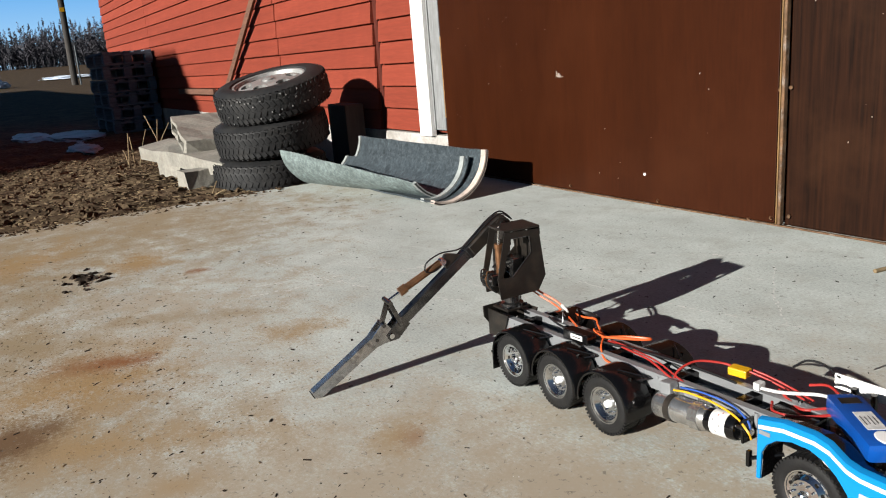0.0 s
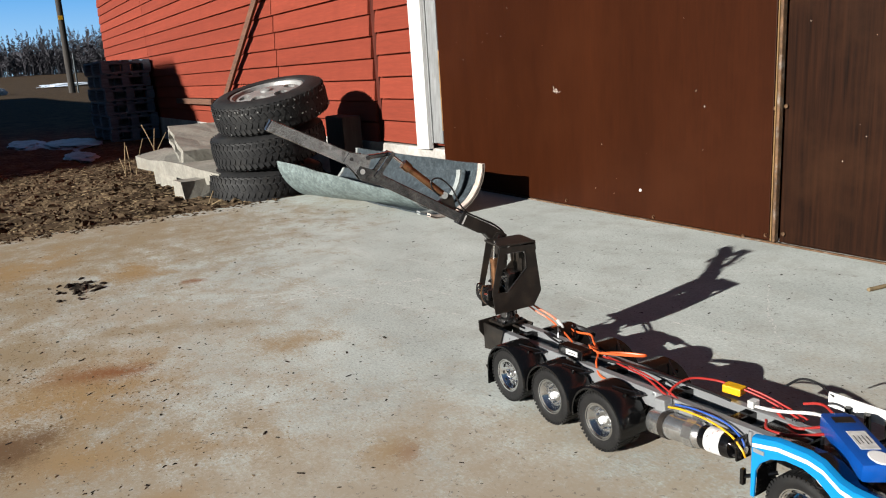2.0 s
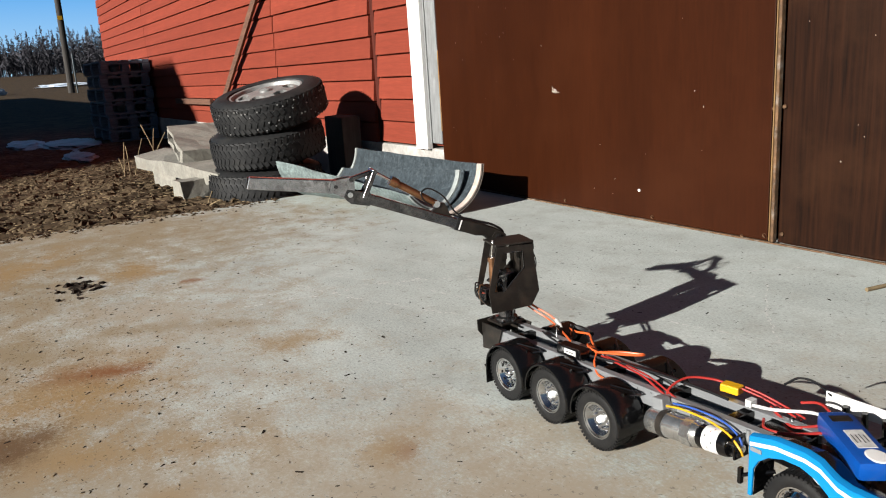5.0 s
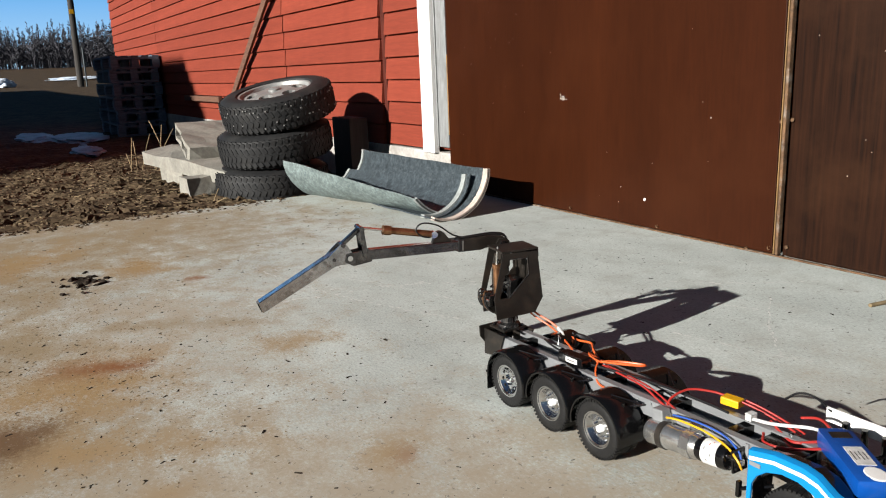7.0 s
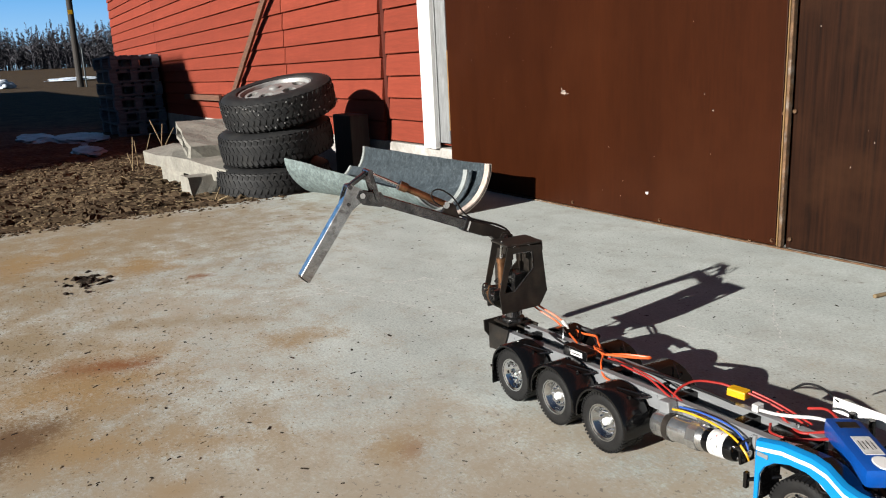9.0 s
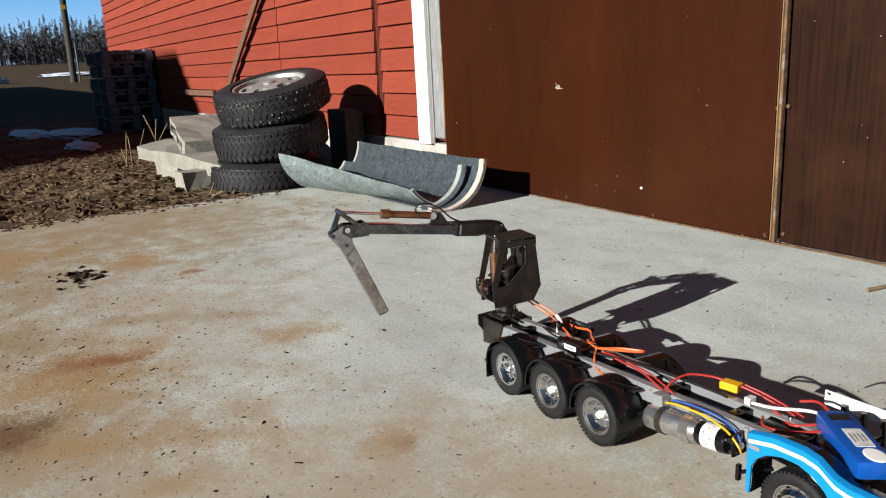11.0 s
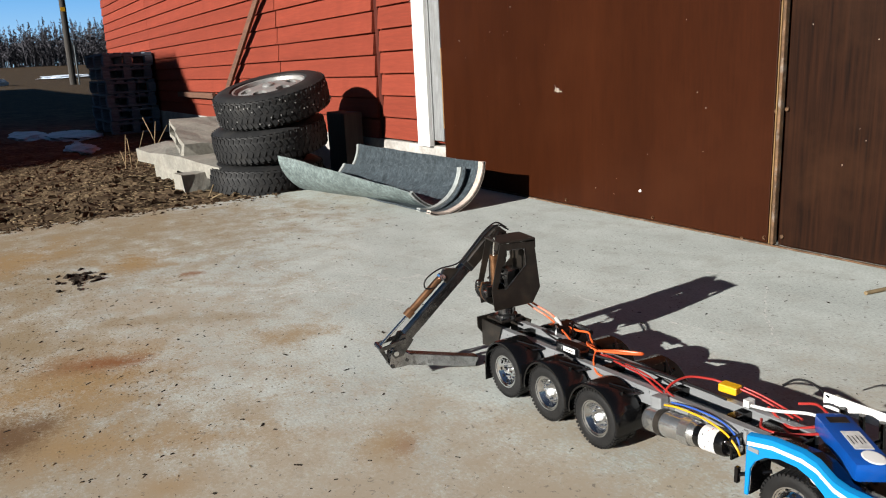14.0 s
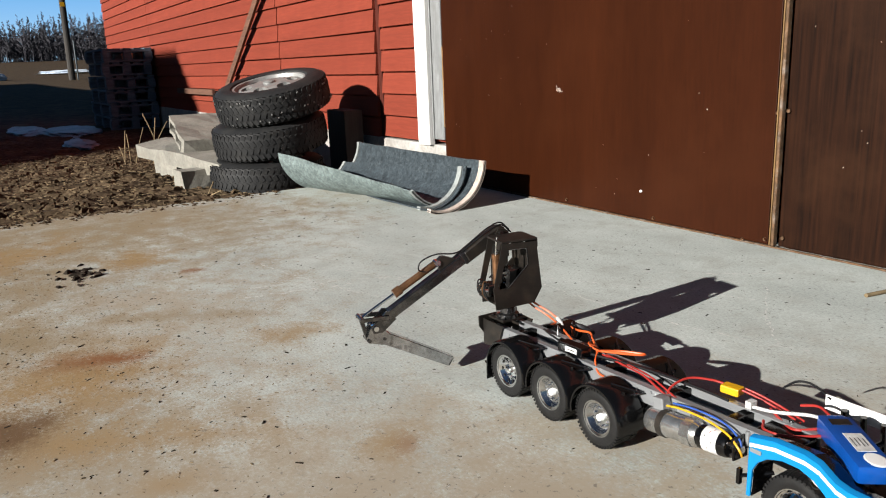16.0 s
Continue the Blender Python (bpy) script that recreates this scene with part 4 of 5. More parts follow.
rear_a, rear_b = model_wheel(False, 1), model_wheel(False, 2)
put_wheel(rear_a, AXLES[0], True, True)
put_wheel(rear_b, AXLES[1], True, True)
put_wheel(rear_b, AXLES[2], True, False)
for x in AXLES:
    put_wheel(rear_b, x, False, False)
front_wheel = model_wheel(True, 1)
for near_side in (True, False):
    m = Matrix.Translation(Vector((FRONT_X, TN - 0.074 if near_side else TY + 0.074, 0.0437)) - origin(truck)) @ (Matrix() if near_side else Matrix.Rotation(math.pi, 4, "Z"))
    if near_side:
        front_wheel.parent = truck
        front_wheel.matrix_basis = m
    else:
        copy_thing(front_wheel, m).parent = truck


def mudguard(x, s):
    """Black half-round mudguard over a rear wheel; s is -1 on the near side."""
    out = 0.010 if s < 0 else 0.0
    cy = TN if s < 0 else TY - 0.010
    x -= 0.0 if s < 0 else 0.012
    y0, y1 = cy + s * (0.087 + out), cy + s * (0.040 + out)
    bm = bmesh.new()
    rings = []
    n = 26
    for i in range(n + 1):
        a = radians(-8 + 196 * i / n)
        c, d = math.cos(a), math.sin(a)
        ring = []
        for r, y in ((0.0470, y0), (0.0495, y0), (0.0515, y0 - s * 0.003), (0.0515, y1), (0.0497, y1), (0.0497, y0 - s * 0.004)):
            ring.append(bm.verts.new((x + r * c, y, 0.0445 + r * d)))
        rings.append(ring)
    for p, q in zip(rings, rings[1:]):
        for k in range(6):
            bm.faces.new((p[k], p[(k + 1) % 6], q[(k + 1) % 6], q[k]))
    bm.faces.new(rings[0]), bm.faces.new(rings[-1][::-1])
    bmesh.ops.recalc_face_normals(bm, faces=bm.faces)
    guard = part("mudguard", bm, PLASTIC, truck, "glossy black plastic mudguard", smooth=True)
    part("bracket_rod", rod((x + 0.012, cy + s * 0.075, 0.0975), (x + 0.044, cy + s * 0.052, 0.090), 0.0014, 8), PLASTIC, guard)
    part("bracket", box((0.006, 0.026, 0.003), (x + 0.036, cy + s * 0.036, 0.0835), 0.0006), PLASTIC, guard)
    part("bracket_bolt", rod((x + 0.034, cy + s * 0.060, 0.0845), (x + 0.046, cy + s * 0.040, 0.0855), 0.0013, 8), STEEL, guard)
    part("bracket_bolt", rod((x + 0.030, cy + s * 0.070, 0.083), (x + 0.030, cy + s * 0.070, 0.090), 0.0022, 6), PLASTIC, guard)


for x in AXLES:
    mudguard(x, -1), mudguard(x, 1)
part("mud_flap", box((0.002, 0.044, 0.034), (AXLES[0] - 0.052, TN - 0.073, 0.030), 0.0005), PLASTIC, truck)

# rear bracket and slewing ring
SX, SY = 1.318, -1.078
tail = [(-0.043, 0.096), (-0.042, 0.076), (-0.012, 0.036), (0.012, 0.036), (0.042, 0.076), (0.043, 0.096)]
bracket = part("tail_bracket", prism([(SY + a, b) for a, b in tail], SX - 0.032, SX - 0.029, "X", bevel=0.0006), CRANE, truck, "dark folded steel tail bracket")
for y in (-0.0335, 0.0305):
    part("side_plate", prism([(SX - 0.029, 0.042), (SX - 0.029, 0.090), (SX + 0.03, 0.090), (SX + 0.020, 0.064), (SX + 0.002, 0.046)], SY + y, SY + y + 0.003, "Y"), CRANE, bracket)
part("top_plate", box((0.044, 0.050, 0.004), (SX - 0.002, SY, 0.094), 0.0008), CRANE, bracket)
for x, y in ((-0.018, -0.019), (0.014, -0.019), (-0.018, 0.019), (0.014, 0.019)):
    part("plate_bolt", lathe([(0.0, 0.0995), (0.0026, 0.0992), (0.0030, 0.0978), (0.0030, 0.0955)], 6, "Z", (SX + x, SY + y, 0)), STEEL, bracket)
part("slewing_ring", lathe([(0.0, 0.1175), (0.011, 0.1175), (0.014, 0.114), (0.014, 0.104), (0.020, 0.102), (0.020, 0.0958)], 28, "Z", (SX, SY, 0)), STEEL, truck, "bright steel slewing ring", smooth=True)

# pump and motor on the near side
MY, MZ = TN - 0.058, 0.064
pump = part("pump", lathe([(0.0, 1.702), (0.0160, 1.702), (0.0172, 1.704), (0.0172, 1.738), (0.0166, 1.741), (0.0166, 1.780), (0.014, 1.785), (0.0, 1.785)], 32, "X", (0, MY, MZ)), BRUSHED, truck, "turned aluminium pump body", smooth=True)
for x, r, l in ((1.728, 0.0186, 0.009), (1.770, 0.0188, 0.014)):
    part("clamp", lathe([(r - 0.003, x - l / 2), (r, x - l / 2), (r, x + l / 2), (r - 0.003, x + l / 2)], 8 if l > 0.01 else 24, "X", (0, MY, MZ), closed=True), BRUSHED if l > 0.01 else CRANE, pump, "steel clamp")
    part("clamp_foot", box((l, 0.012, 0.020), (x, MY + 0.012, MZ + 0.015), 0.001), BRUSHED, pump)
part("block", box((0.018, 0.016, 0.024), (1.716, MY + 0.006, MZ + 0.021), 0.002), ALU, pump)
motor = part("motor", lathe([(0.0, 1.832), (0.009, 1.832), (0.0145, 1.830), (0.0158, 1.826), (0.0158, 1.788), (0.012, 1.785), (0.012, 1.780)], 28, "X", (0, MY, MZ)), PLASTIC, truck, "black electric motor with a white label", smooth=True)
part("label", lathe([(0.0163, 1.819), (0.0163, 1.796)], 28, "X", (0, MY, MZ)), LABEL, motor, "white paper label", smooth=True)
for a in (0.4, 0.9, 1.3, 1.7, 2.0, 2.6):
    part("print_bar", box((0.0008, 0.0030, 0.0004), (1.800 + 0.013 * (a % 1.2), MY - 0.0164 * math.cos(a - 0.7), MZ + 0.0164 * math.sin(a - 0.7)), 0, Euler((-(a - 0.7) + math.pi / 2, 0, 0)).to_matrix()), CABLE_R if a > 1.5 else CRANE, motor)
part("shaft_end", rod((1.830, MY, MZ), (1.846, MY, MZ), 0.0045, 10), CHROME, motor)
for dy, dz in ((-0.008, 0.006), (0.007, 0.008), (-0.004, -0.009)):
    part("terminal", rod((1.830, MY + dy, MZ + dz), (1.841, MY + dy, MZ + dz), 0.0026, 8), STEEL, motor)
part("motor_plate", box((0.003, 0.026, 0.028), (1.838, MY + 0.004, MZ), 0.0008), PLASTIC, motor)
part("step_hook", box((0.005, 0.006, 0.020), (1.858, TN - 0.080, 0.060), 0.001), PLASTIC, truck)
part("step_arm", rod((1.858, TN - 0.080, 0.060), (1.886, TN - 0.055, 0.068), 0.0025, 8), PLASTIC, truck)

tilt_up = Matrix.Translation((1.704, MY, MZ)) @ Matrix.Rotation(radians(-6.5), 4, "Y") @ Matrix.Translation((-1.704, -MY, -MZ))
for ob in (pump, motor, *pump.children, *motor.children):
    here = Matrix.Translation(origin(ob))
    ob.data.transform(here.inverted() @ tilt_up @ here)

# blue front wing with a white stripe
top_line = [(1.874, 0.120), (1.905, 0.127), (1.940, 0.1275), (1.957, 0.1235), (1.966, 0.1175), (1.976, 0.1110), (1.990, 0.1075), (2.028, 0.1065)]
arch = [(2.028, 0.062), (1.985, 0.062), (1.979, 0.076), (1.967, 0.091), (1.953, 0.102), (1.936, 0.108), (1.916, 0.108), (1.898, 0.102), (1.886, 0.092), (1.880, 0.080), (1.879, 0.046), (1.874, 0.046)]
for s in (-1,):
    y = TN + s * 0.089
    wing = part("front_wing", prism(top_line + arch, min(y, y - s * 0.004), max(y, y - s * 0.004), "Y", bevel=0.0008), BLUE, truck, "glossy light blue front wing")
    deck = bmesh.new()
    rows = [[deck.verts.new((x, yy, z - dz)) for yy, dz in ((y - s * 0.002, 0.0), (y - s * 0.006, -0.001), (y - s * 0.009, -0.001), (y - s * 0.009, 0.003), (y - s * 0.004, 0.003))] for x, z in top_line]
    for p, q in zip(rows, rows[1:]):
        for k in range(5):
            deck.faces.new((p[k], p[(k + 1) % 5], q[(k + 1) % 5], q[k]))
    bmesh.ops.recalc_face_normals(deck, faces=deck.faces)
    part("wing_top", deck, BLUE if s < 0 else WHITE, wing, smooth=True)
    shelf = bmesh.new()
    rows = [[shelf.verts.new((x, yy, z - dz)) for yy, dz in ((y - s * 0.009, 0.004), (y - s * 0.040, 0.012), (y - s * 0.040, 0.015), (y - s * 0.009, 0.007))] for x, z in top_line]
    for p, q in zip(rows, rows[1:]):
        for k in range(4):
            shelf.faces.new((p[k], p[(k + 1) % 4], q[(k + 1) % 4], q[k]))
    bmesh.ops.recalc_face_normals(shelf, faces=shelf.faces)
    part("wing_shelf", shelf, PLASTIC, wing, "black inner wing panel")
    stripe = []
    for (x, z) in top_line:
        stripe.append((x + 0.002, z - 0.0065))
    under = [(x, z - 0.0045) for x, z in reversed(stripe)]
    part("stripe", prism(stripe + under, y + s * 0.0004, y + s * 0.001, "Y"), WHITE, wing, "white stripe")
    inner = bmesh.new()
    pts = arch[1:]
    rows = [[inner.verts.new((x, y - s * 0.004, z)), inner.verts.new((x, y - s * 0.040, z))] for x, z in pts]
    for p, q in zip(rows, rows[1:]):
        inner.faces.new((p[0], p[1], q[1], q[0]))
    part("wheel_arch", inner, PLASTIC, wing)
    part("wing_lamp", box((0.014, 0.0015, 0.005), (1.884, y + s * 0.0008, 0.106), 0.0005), ALU, wing, "pale side lamp")
    part("badge", box((0.024, 0.0012, 0.011), (2.004, y + s * 0.0006, 0.079), 0.0004), LABEL, wing, "pale panel")
part("far_skirt", box((0.19, 0.003, 0.020), (1.937, TN + 0.112, 0.094), 0.0008), WHITE, truck, "white side skirt")
for x in (1.86, 1.885, 1.91):
    part("skirt_post", rod((x + 0.012, TN + 0.108, 0.06), (x + 0.012, TN + 0.104, 0.095), 0.004, 8), PLASTIC, truck)
    part("skirt_arm", rod((x + 0.012, TN + 0.108, 0.07), (x + 0.012, TY + 0.03, 0.08), 0.003, 6), PLASTIC, truck)
part("servo_tray", box((0.18, 0.062, 0.012), (1.965, TY, 0.078), 0.002), PLASTIC, truck)
part("engine_block", box((0.06, 0.05, 0.022), (1.865, TY, 0.084), 0.003), PLASTIC, truck)
for k in range(9):
    x, yy = 1.84 + 0.018 * k, TY + (0.028 if k % 2 else -0.03)
    part("fitting", rod((x, yy, 0.08), (x, yy, 0.098 + 0.004 * (k % 3)), 0.003, 8), PLASTIC if k % 3 else ALU, truck)

# things laid on the chassis
pack = empty("battery_pack", (1.945, -1.083, 0.085), "blue shrink-wrapped battery pack lying across the chassis", "battery")
turn = Matrix.Translation((1.949, -1.074, 0.103)) @ Matrix.Rotation(radians(-38), 4, "Z") @ Matrix.Translation((-0.002, 0.002, 0.001))
b = box((0.118, 0.040, 0.022), (-0.003, 0, 0.006), 0.006)
b.transform(turn)
body = part("pack_body", b, BATTERY, pack, smooth=True)
for nm, size, at, mat, lab in (("label", (0.040, 0.020, 0.0008), (0.004, 0.002, 0.0172), LABEL, "silver label"), ("label", (0.014, 0.022, 0.0008), (-0.044, 0.0, 0.0172), CRANE, "dark print")):
    b = box(size, at)
    b.transform(turn)
    part(nm, b, mat, body, lab)
for k in range(4):
    b = box((0.020 - 0.004 * (k % 2), 0.0008, 0.0004), (0.004, -0.0045 + 0.0042 * k, 0.0177))
    b.transform(turn)
    part("print_bar", b, CRANE, body)
b = lathe([(0, 0.0178), (0.010, 0.0176), (0.012, 0.0168)], 20)
bmesh.ops.scale(b, vec=(1.3, 1.0, 1.0), verts=b.verts)
b.transform(turn @ Matrix.Translation((0.041, 0.004, 0.0)))
part("oval_label", b, WHITE, body, "white oval label")
b = box((0.012, 0.032, 0.016), (-0.064, 0, 0.006), 0.004)
b.transform(turn)
part("end_cap", b, BATTERY, body)
part("lead", tube([(1.890, -1.030, 0.108), (1.868, -1.028, 0.106), (1.835, -1.05, 0.104), (1.808, -1.058, 0.103)], 0.0022), LABEL, pack, "white lead")
part("lead", tube([(1.895, -1.040, 0.104), (1.872, -1.062, 0.099), (1.85, -1.055, 0.098), (1.826, -1.046, 0.104)], 0.0018), CABLE_R, pack, "red lead")
part("lead", tube([(1.905, -1.052, 0.102), (1.878, -1.084, 0.100), (1.85, -1.09, 0.098), (1.835, -1.072, 0.099)], 0.0018), CABLE_R, pack, "red lead")
part("lead", tube([(1.893, -1.020, 0.108), (1.862, -1.0, 0.107), (1.84, -1.005, 0.102)], 0.0018), CABLE_R, pack, "red lead")
part("plug", box((0.009, 0.013, 0.010), (1.805, -1.056, 0.105), 0.001), LABEL, pack, "white plug")
for k, (mat, dy) in enumerate(((LABEL, 0.0), (CABLE_Y, 0.006), (HOSE, -0.006))):
    part("balance_lead", tube([(1.985, -1.125 + dy, 0.09), (1.965, -1.133, 0.086 + 0.003 * k), (1.945, -1.132 + dy, 0.085), (1.925, -1.122, 0.092)], 0.0009, 5), mat, pack)

loom = empty("cable_loom", (1.5, TY, 0.095), "orange and red cables knotted along the chassis", "cables")
CZ = 0.1035
part("orange_cable", tube([(1.328, -1.046, 0.144), (1.348, -1.034, 0.130), (1.372, -1.024, 0.118), (1.400, -1.020, 0.106), (1.44, -1.024, CZ), (1.475, -1.026, CZ + 0.004), (1.508, -1.050, CZ + 0.006), (1.545, -1.072, CZ + 0.003)], 0.0019), CABLE_O, loom, "orange cable")
part("orange_cable", tube([(1.328, -1.050, 0.141), (1.350, -1.040, 0.126), (1.376, -1.031, 0.114), (1.41, -1.034, 0.104), (1.45, -1.052, CZ), (1.47, -1.062, CZ)], 0.0016), CABLE_O, loom, "orange cable")
part("orange_cable", tube([(1.548, -1.074, CZ + 0.004), (1.57, -1.050, CZ + 0.004), (1.600, -1.034, CZ + 0.004), (1.606, -1.042, CZ + 0.006), (1.585, -1.058, CZ + 0.006), (1.545, -1.078, CZ + 0.005)], 0.0019), CABLE_O, loom, "orange cable")
part("orange_cable", tube([(1.532, -1.064, CZ + 0.003), (1.525, -1.074, CZ + 0.012), (1.540, -1.084, CZ + 0.012), (1.552, -1.074, CZ + 0.004), (1.542, -1.064, CZ + 0.002)], 0.0015), CABLE_O, loom, "orange cable")
part("orange_cable", tube([(1.548, -1.078, CZ + 0.003), (1.565, -1.098, CZ - 0.002), (1.585, -1.110, 0.092), (1.610, -1.112, 0.090)], 0.0016), CABLE_O, loom, "orange cable")
part("red_cable", tube([(1.555, -1.074, CZ), (1.60, -1.080, CZ), (1.65, -1.088, CZ), (1.69, -1.100, CZ - 0.004), (1.715, -1.105, 0.094)], 0.0016), CABLE_R, loom, "red cable")
part("red_cable", tube([(1.56, -1.070, CZ), (1.61, -1.075, CZ), (1.66, -1.084, CZ), (1.70, -1.096, CZ - 0.003), (1.735, -1.104, 0.094)], 0.0013), CABLE_R, loom, "red cable")
part("red_cable", tube([(1.716, -1.108, 0.085), (1.706, -1.095, 0.102), (1.712, -1.066, 0.112), (1.735, -1.045, 0.111), (1.752, -1.037, 0.108)], 0.0017), CABLE_R, loom, "red cable")
part("connector", box((0.026, 0.017, 0.011), (1.764, -1.040, 0.106), 0.002, Euler((0, 0, radians(8))).to_matrix()), CABLE_Y, loom, "yellow battery connector")
for dy in (0.004, -0.004):
    part("red_cable", tube([(1.776, -1.032 + dy, 0.108), (1.800, -1.028 + dy, 0.104), (1.83, -1.026 + dy, 0.098), (1.86, -1.03 + dy, 0.094)], 0.0015), CABLE_R, loom, "red cable")
part("yellow_cable", tube([(1.726, -1.122, 0.092), (1.750, -1.124, 0.097), (1.790, -1.124, 0.098), (1.826, -1.128, 0.094), (1.846, -1.132, 0.084), (1.848, -1.128, 0.074)], 0.0014), CABLE_Y, loom, "yellow cable")
part("blue_cable", tube([(1.732, -1.116, 0.096), (1.77, -1.115, 0.100), (1.81, -1.115, 0.099), (1.838, -1.121, 0.090), (1.845, -1.126, 0.078)], 0.0013), CABLE_B, loom, "blue cable")
part("black_cable", tube([(1.40, -1.062, 0.103), (1.45, -1.078, 0.1035), (1.52, -1.09, 0.1045), (1.62, -1.072, 0.1035), (1.70, -1.066, 0.1035), (1.78, -1.068, 0.1035)], 0.0019), HOSE, loom)
part("black_cable", tube([(1.79, -0.965, 0.098), (1.80, -0.95, 0.106), (1.82, -0.945, 0.106), (1.85, -0.955, 0.100)], 0.0016), HOSE, loom)
part("cable_tie", tube([(1.422, -1.045, CZ + 0.002), (1.428, -1.055, CZ + 0.012), (1.436, -1.062, CZ + 0.010), (1.440, -1.066, CZ)], 0.0008, 5), ALU, loom)
part("sleeve", tube([(1.386, -1.020, 0.111), (1.402, -1.026, 0.107), (1.414, -1.033, 0.105)], 0.0036), LABEL, loom, "white heat-shrink sleeve")
part("sleeve", tube([(1.415, -1.012, 0.104), (1.44, -1.006, 0.102), (1.465, -1.012, 0.101)], 0.0055), HOSE, loom)
unit = empty("receiver_box", (1.517, -1.098, 0.101), "small black receiver box with a pale label", "receiver")
part("case", box((0.055, 0.020, 0.016), (1.517, -1.098, 0.109), 0.002), PLASTIC, unit)
part("label", box((0.026, 0.0008, 0.008), (1.522, -1.1086, 0.110)), LABEL, unit, "pale label")
part("print_bar", box((0.018, 0.0004, 0.0014), (1.522, -1.1092, 0.110)), CRANE, unit)


def sag(ob):
    """The frame, and what lies on it, drops towards the tail."""
    x0 = origin(ob).x
    if ob.data:
        for v in ob.data.vertices:
            v.co.z += 0.037 * min(0.0, v.co.x + x0 - 1.75)
    for c in ob.children:
        sag(c)


for ob in (near, far, loom, unit, *[c for c in truck.children if c.name.startswith("cross_member")]):
    sag(ob)


# ---- the loading crane on the truck's tail; its own space has x along the boom ----
crane = empty("loading_crane", (0, 0, 0), "dark steel model loading crane with jointed boom on the truck's tail", "crane")
HB, A0, L1, L2 = 0.2435, 0.0004, 0.2762, 0.1634
NEAR_Y, FAR_Y, YB = 0.036, -0.019, -0.034      # the cab's two sides, and the boom beside it
side = [(0.040, 0.1225), (0.0445, 0.160), (0.0265, 0.2385), (-0.039, 0.2360), (-0.0490, 0.152), (-0.034, 0.1265)]
window = [(0.0340, 0.160), (0.0165, 0.2270), (-0.0195, 0.2265), (-0.0215, 0.197), (0.0165, 0.1590)]
for y in (NEAR_Y, FAR_Y):
    cheek = part("side_plate", prism(side, y - 0.001, y + 0.001, "Y", (window,)), CRANE, crane, "dark brown steel side plate with a window")
    s = 1 if y > 0 else -1
    trim_bm = bmesh.new()
    for p, q in zip(window[1:], window[2:]):
        rod((p[0], y + s * 0.001, p[1]), (q[0], y + s * 0.001, q[1]), 0.0008, 6, trim_bm)
    part("window_edge", trim_bm, STEEL, cheek)
part("roof", prism([(0.029, NEAR_Y + 0.0015), (-0.041, NEAR_Y + 0.0015), (-0.041, FAR_Y - 0.0015), (0.029, FAR_Y - 0.0015)], 0.2390, 0.2425, "Z", bevel=0.0006), CRANE, crane, "dark rusty roof plate")
part("front_lintel", prism([(0.0262, 0.2385), (0.0285, 0.2385), (0.0308, 0.228), (0.0286, 0.228)], NEAR_Y - 0.013, NEAR_Y - 0.0012, "Y"), CRANE, crane)
part("rear_lip", prism([(-0.0415, 0.2405), (-0.0395, 0.2405), (-0.0402, 0.226), (-0.0420, 0.226)], FAR_Y, NEAR_Y, "Y"), CRANE, crane)
# widened to block sun through the near window, leaving an upper slit
part("rear_plate", prism([(-0.0175, 0.13), (0.034, 0.13), (0.034, 0.205), (0.020, 0.222), (-0.0175, 0.222)], -0.026, -0.024, "X"), CRANE, crane)
for y in (YB - 0.0165, YB + 0.0135):
    part("pivot_cheek", prism([(-0.014, 0.200), (-0.014, 0.246), (-0.006, 0.252), (0.006, 0.252), (0.012, 0.244), (0.010, 0.200)], y, y + 0.002, "Y"), CRANE, crane)
part("turret_base", lathe([(0, 0.128), (0.016, 0.128), (0.018, 0.122), (0.018, 0.1175), (0, 0.1175)], 24), STEEL, crane, smooth=True)
part("floor_plate", box((0.062, 0.078, 0.003), (0.004, -0.006, 0.129), 0.0006), CRANE, crane)
part("column", box((0.024, 0.025, 0.098), (-0.002, YB, 0.179), 0.002), CRANE, crane)
part("pump_block", box((0.026, 0.030, 0.058), (-0.006, 0.006, 0.158), 0.002), STEEL, crane, "grimy steel block in the cab")
part("front_foot", box((0.014, 0.018, 0.012), (0.03, 0.0, 0.122), 0.002), STEEL, crane)
lift = part("lift_cylinder", rod((0.040, 0.006, 0.140), (0.040, 0.006, 0.212), 0.0065, 16), BRASS, crane, "brass lift cylinder", smooth=True)
part("lift_rod", rod((0.040, 0.006, 0.212), (0.036, 0.004, 0.244), 0.003, 10), CHROME, lift)
part("lift_gland", rod((0.040, 0.006, 0.206), (0.040, 0.006, 0.214), 0.0078, 16), BRASS, lift)
valve = part("valve_block", box((0.018, 0.030, 0.022), (0.050, -0.004, 0.150), 0.002), STEEL, crane, "valve block with hose fittings")
for k in range(4):
    part("fitting", rod((0.058, -0.016 + 0.008 * k, 0.152), (0.066, -0.016 + 0.008 * k, 0.154), 0.003, 8), CHROME if k % 2 else BRASS, valve)
for k in range(6):
    y = -0.020 + 0.008 * k
    part("hose", tube([(0.058, y, 0.166), (0.064 + 0.003 * (k % 3), y, 0.162 + 0.004 * (k % 2)), (0.066, y * 0.8, 0.146), (0.056, y * 0.6, 0.132), (0.046, y * 0.4, 0.126)], 0.0012, 6), (HOSE, STEEL, HOSE, BRASS, HOSE, HOSE)[k], crane)
for k in range(4):
    y = -0.012 + 0.008 * k
    part("hose", tube([(0.045, y, 0.168), (0.03, y, 0.176 + 0.004 * k), (0.012, y * 0.5, 0.172), (-0.005, y, 0.165)], 0.0017, 6), HOSE, crane)
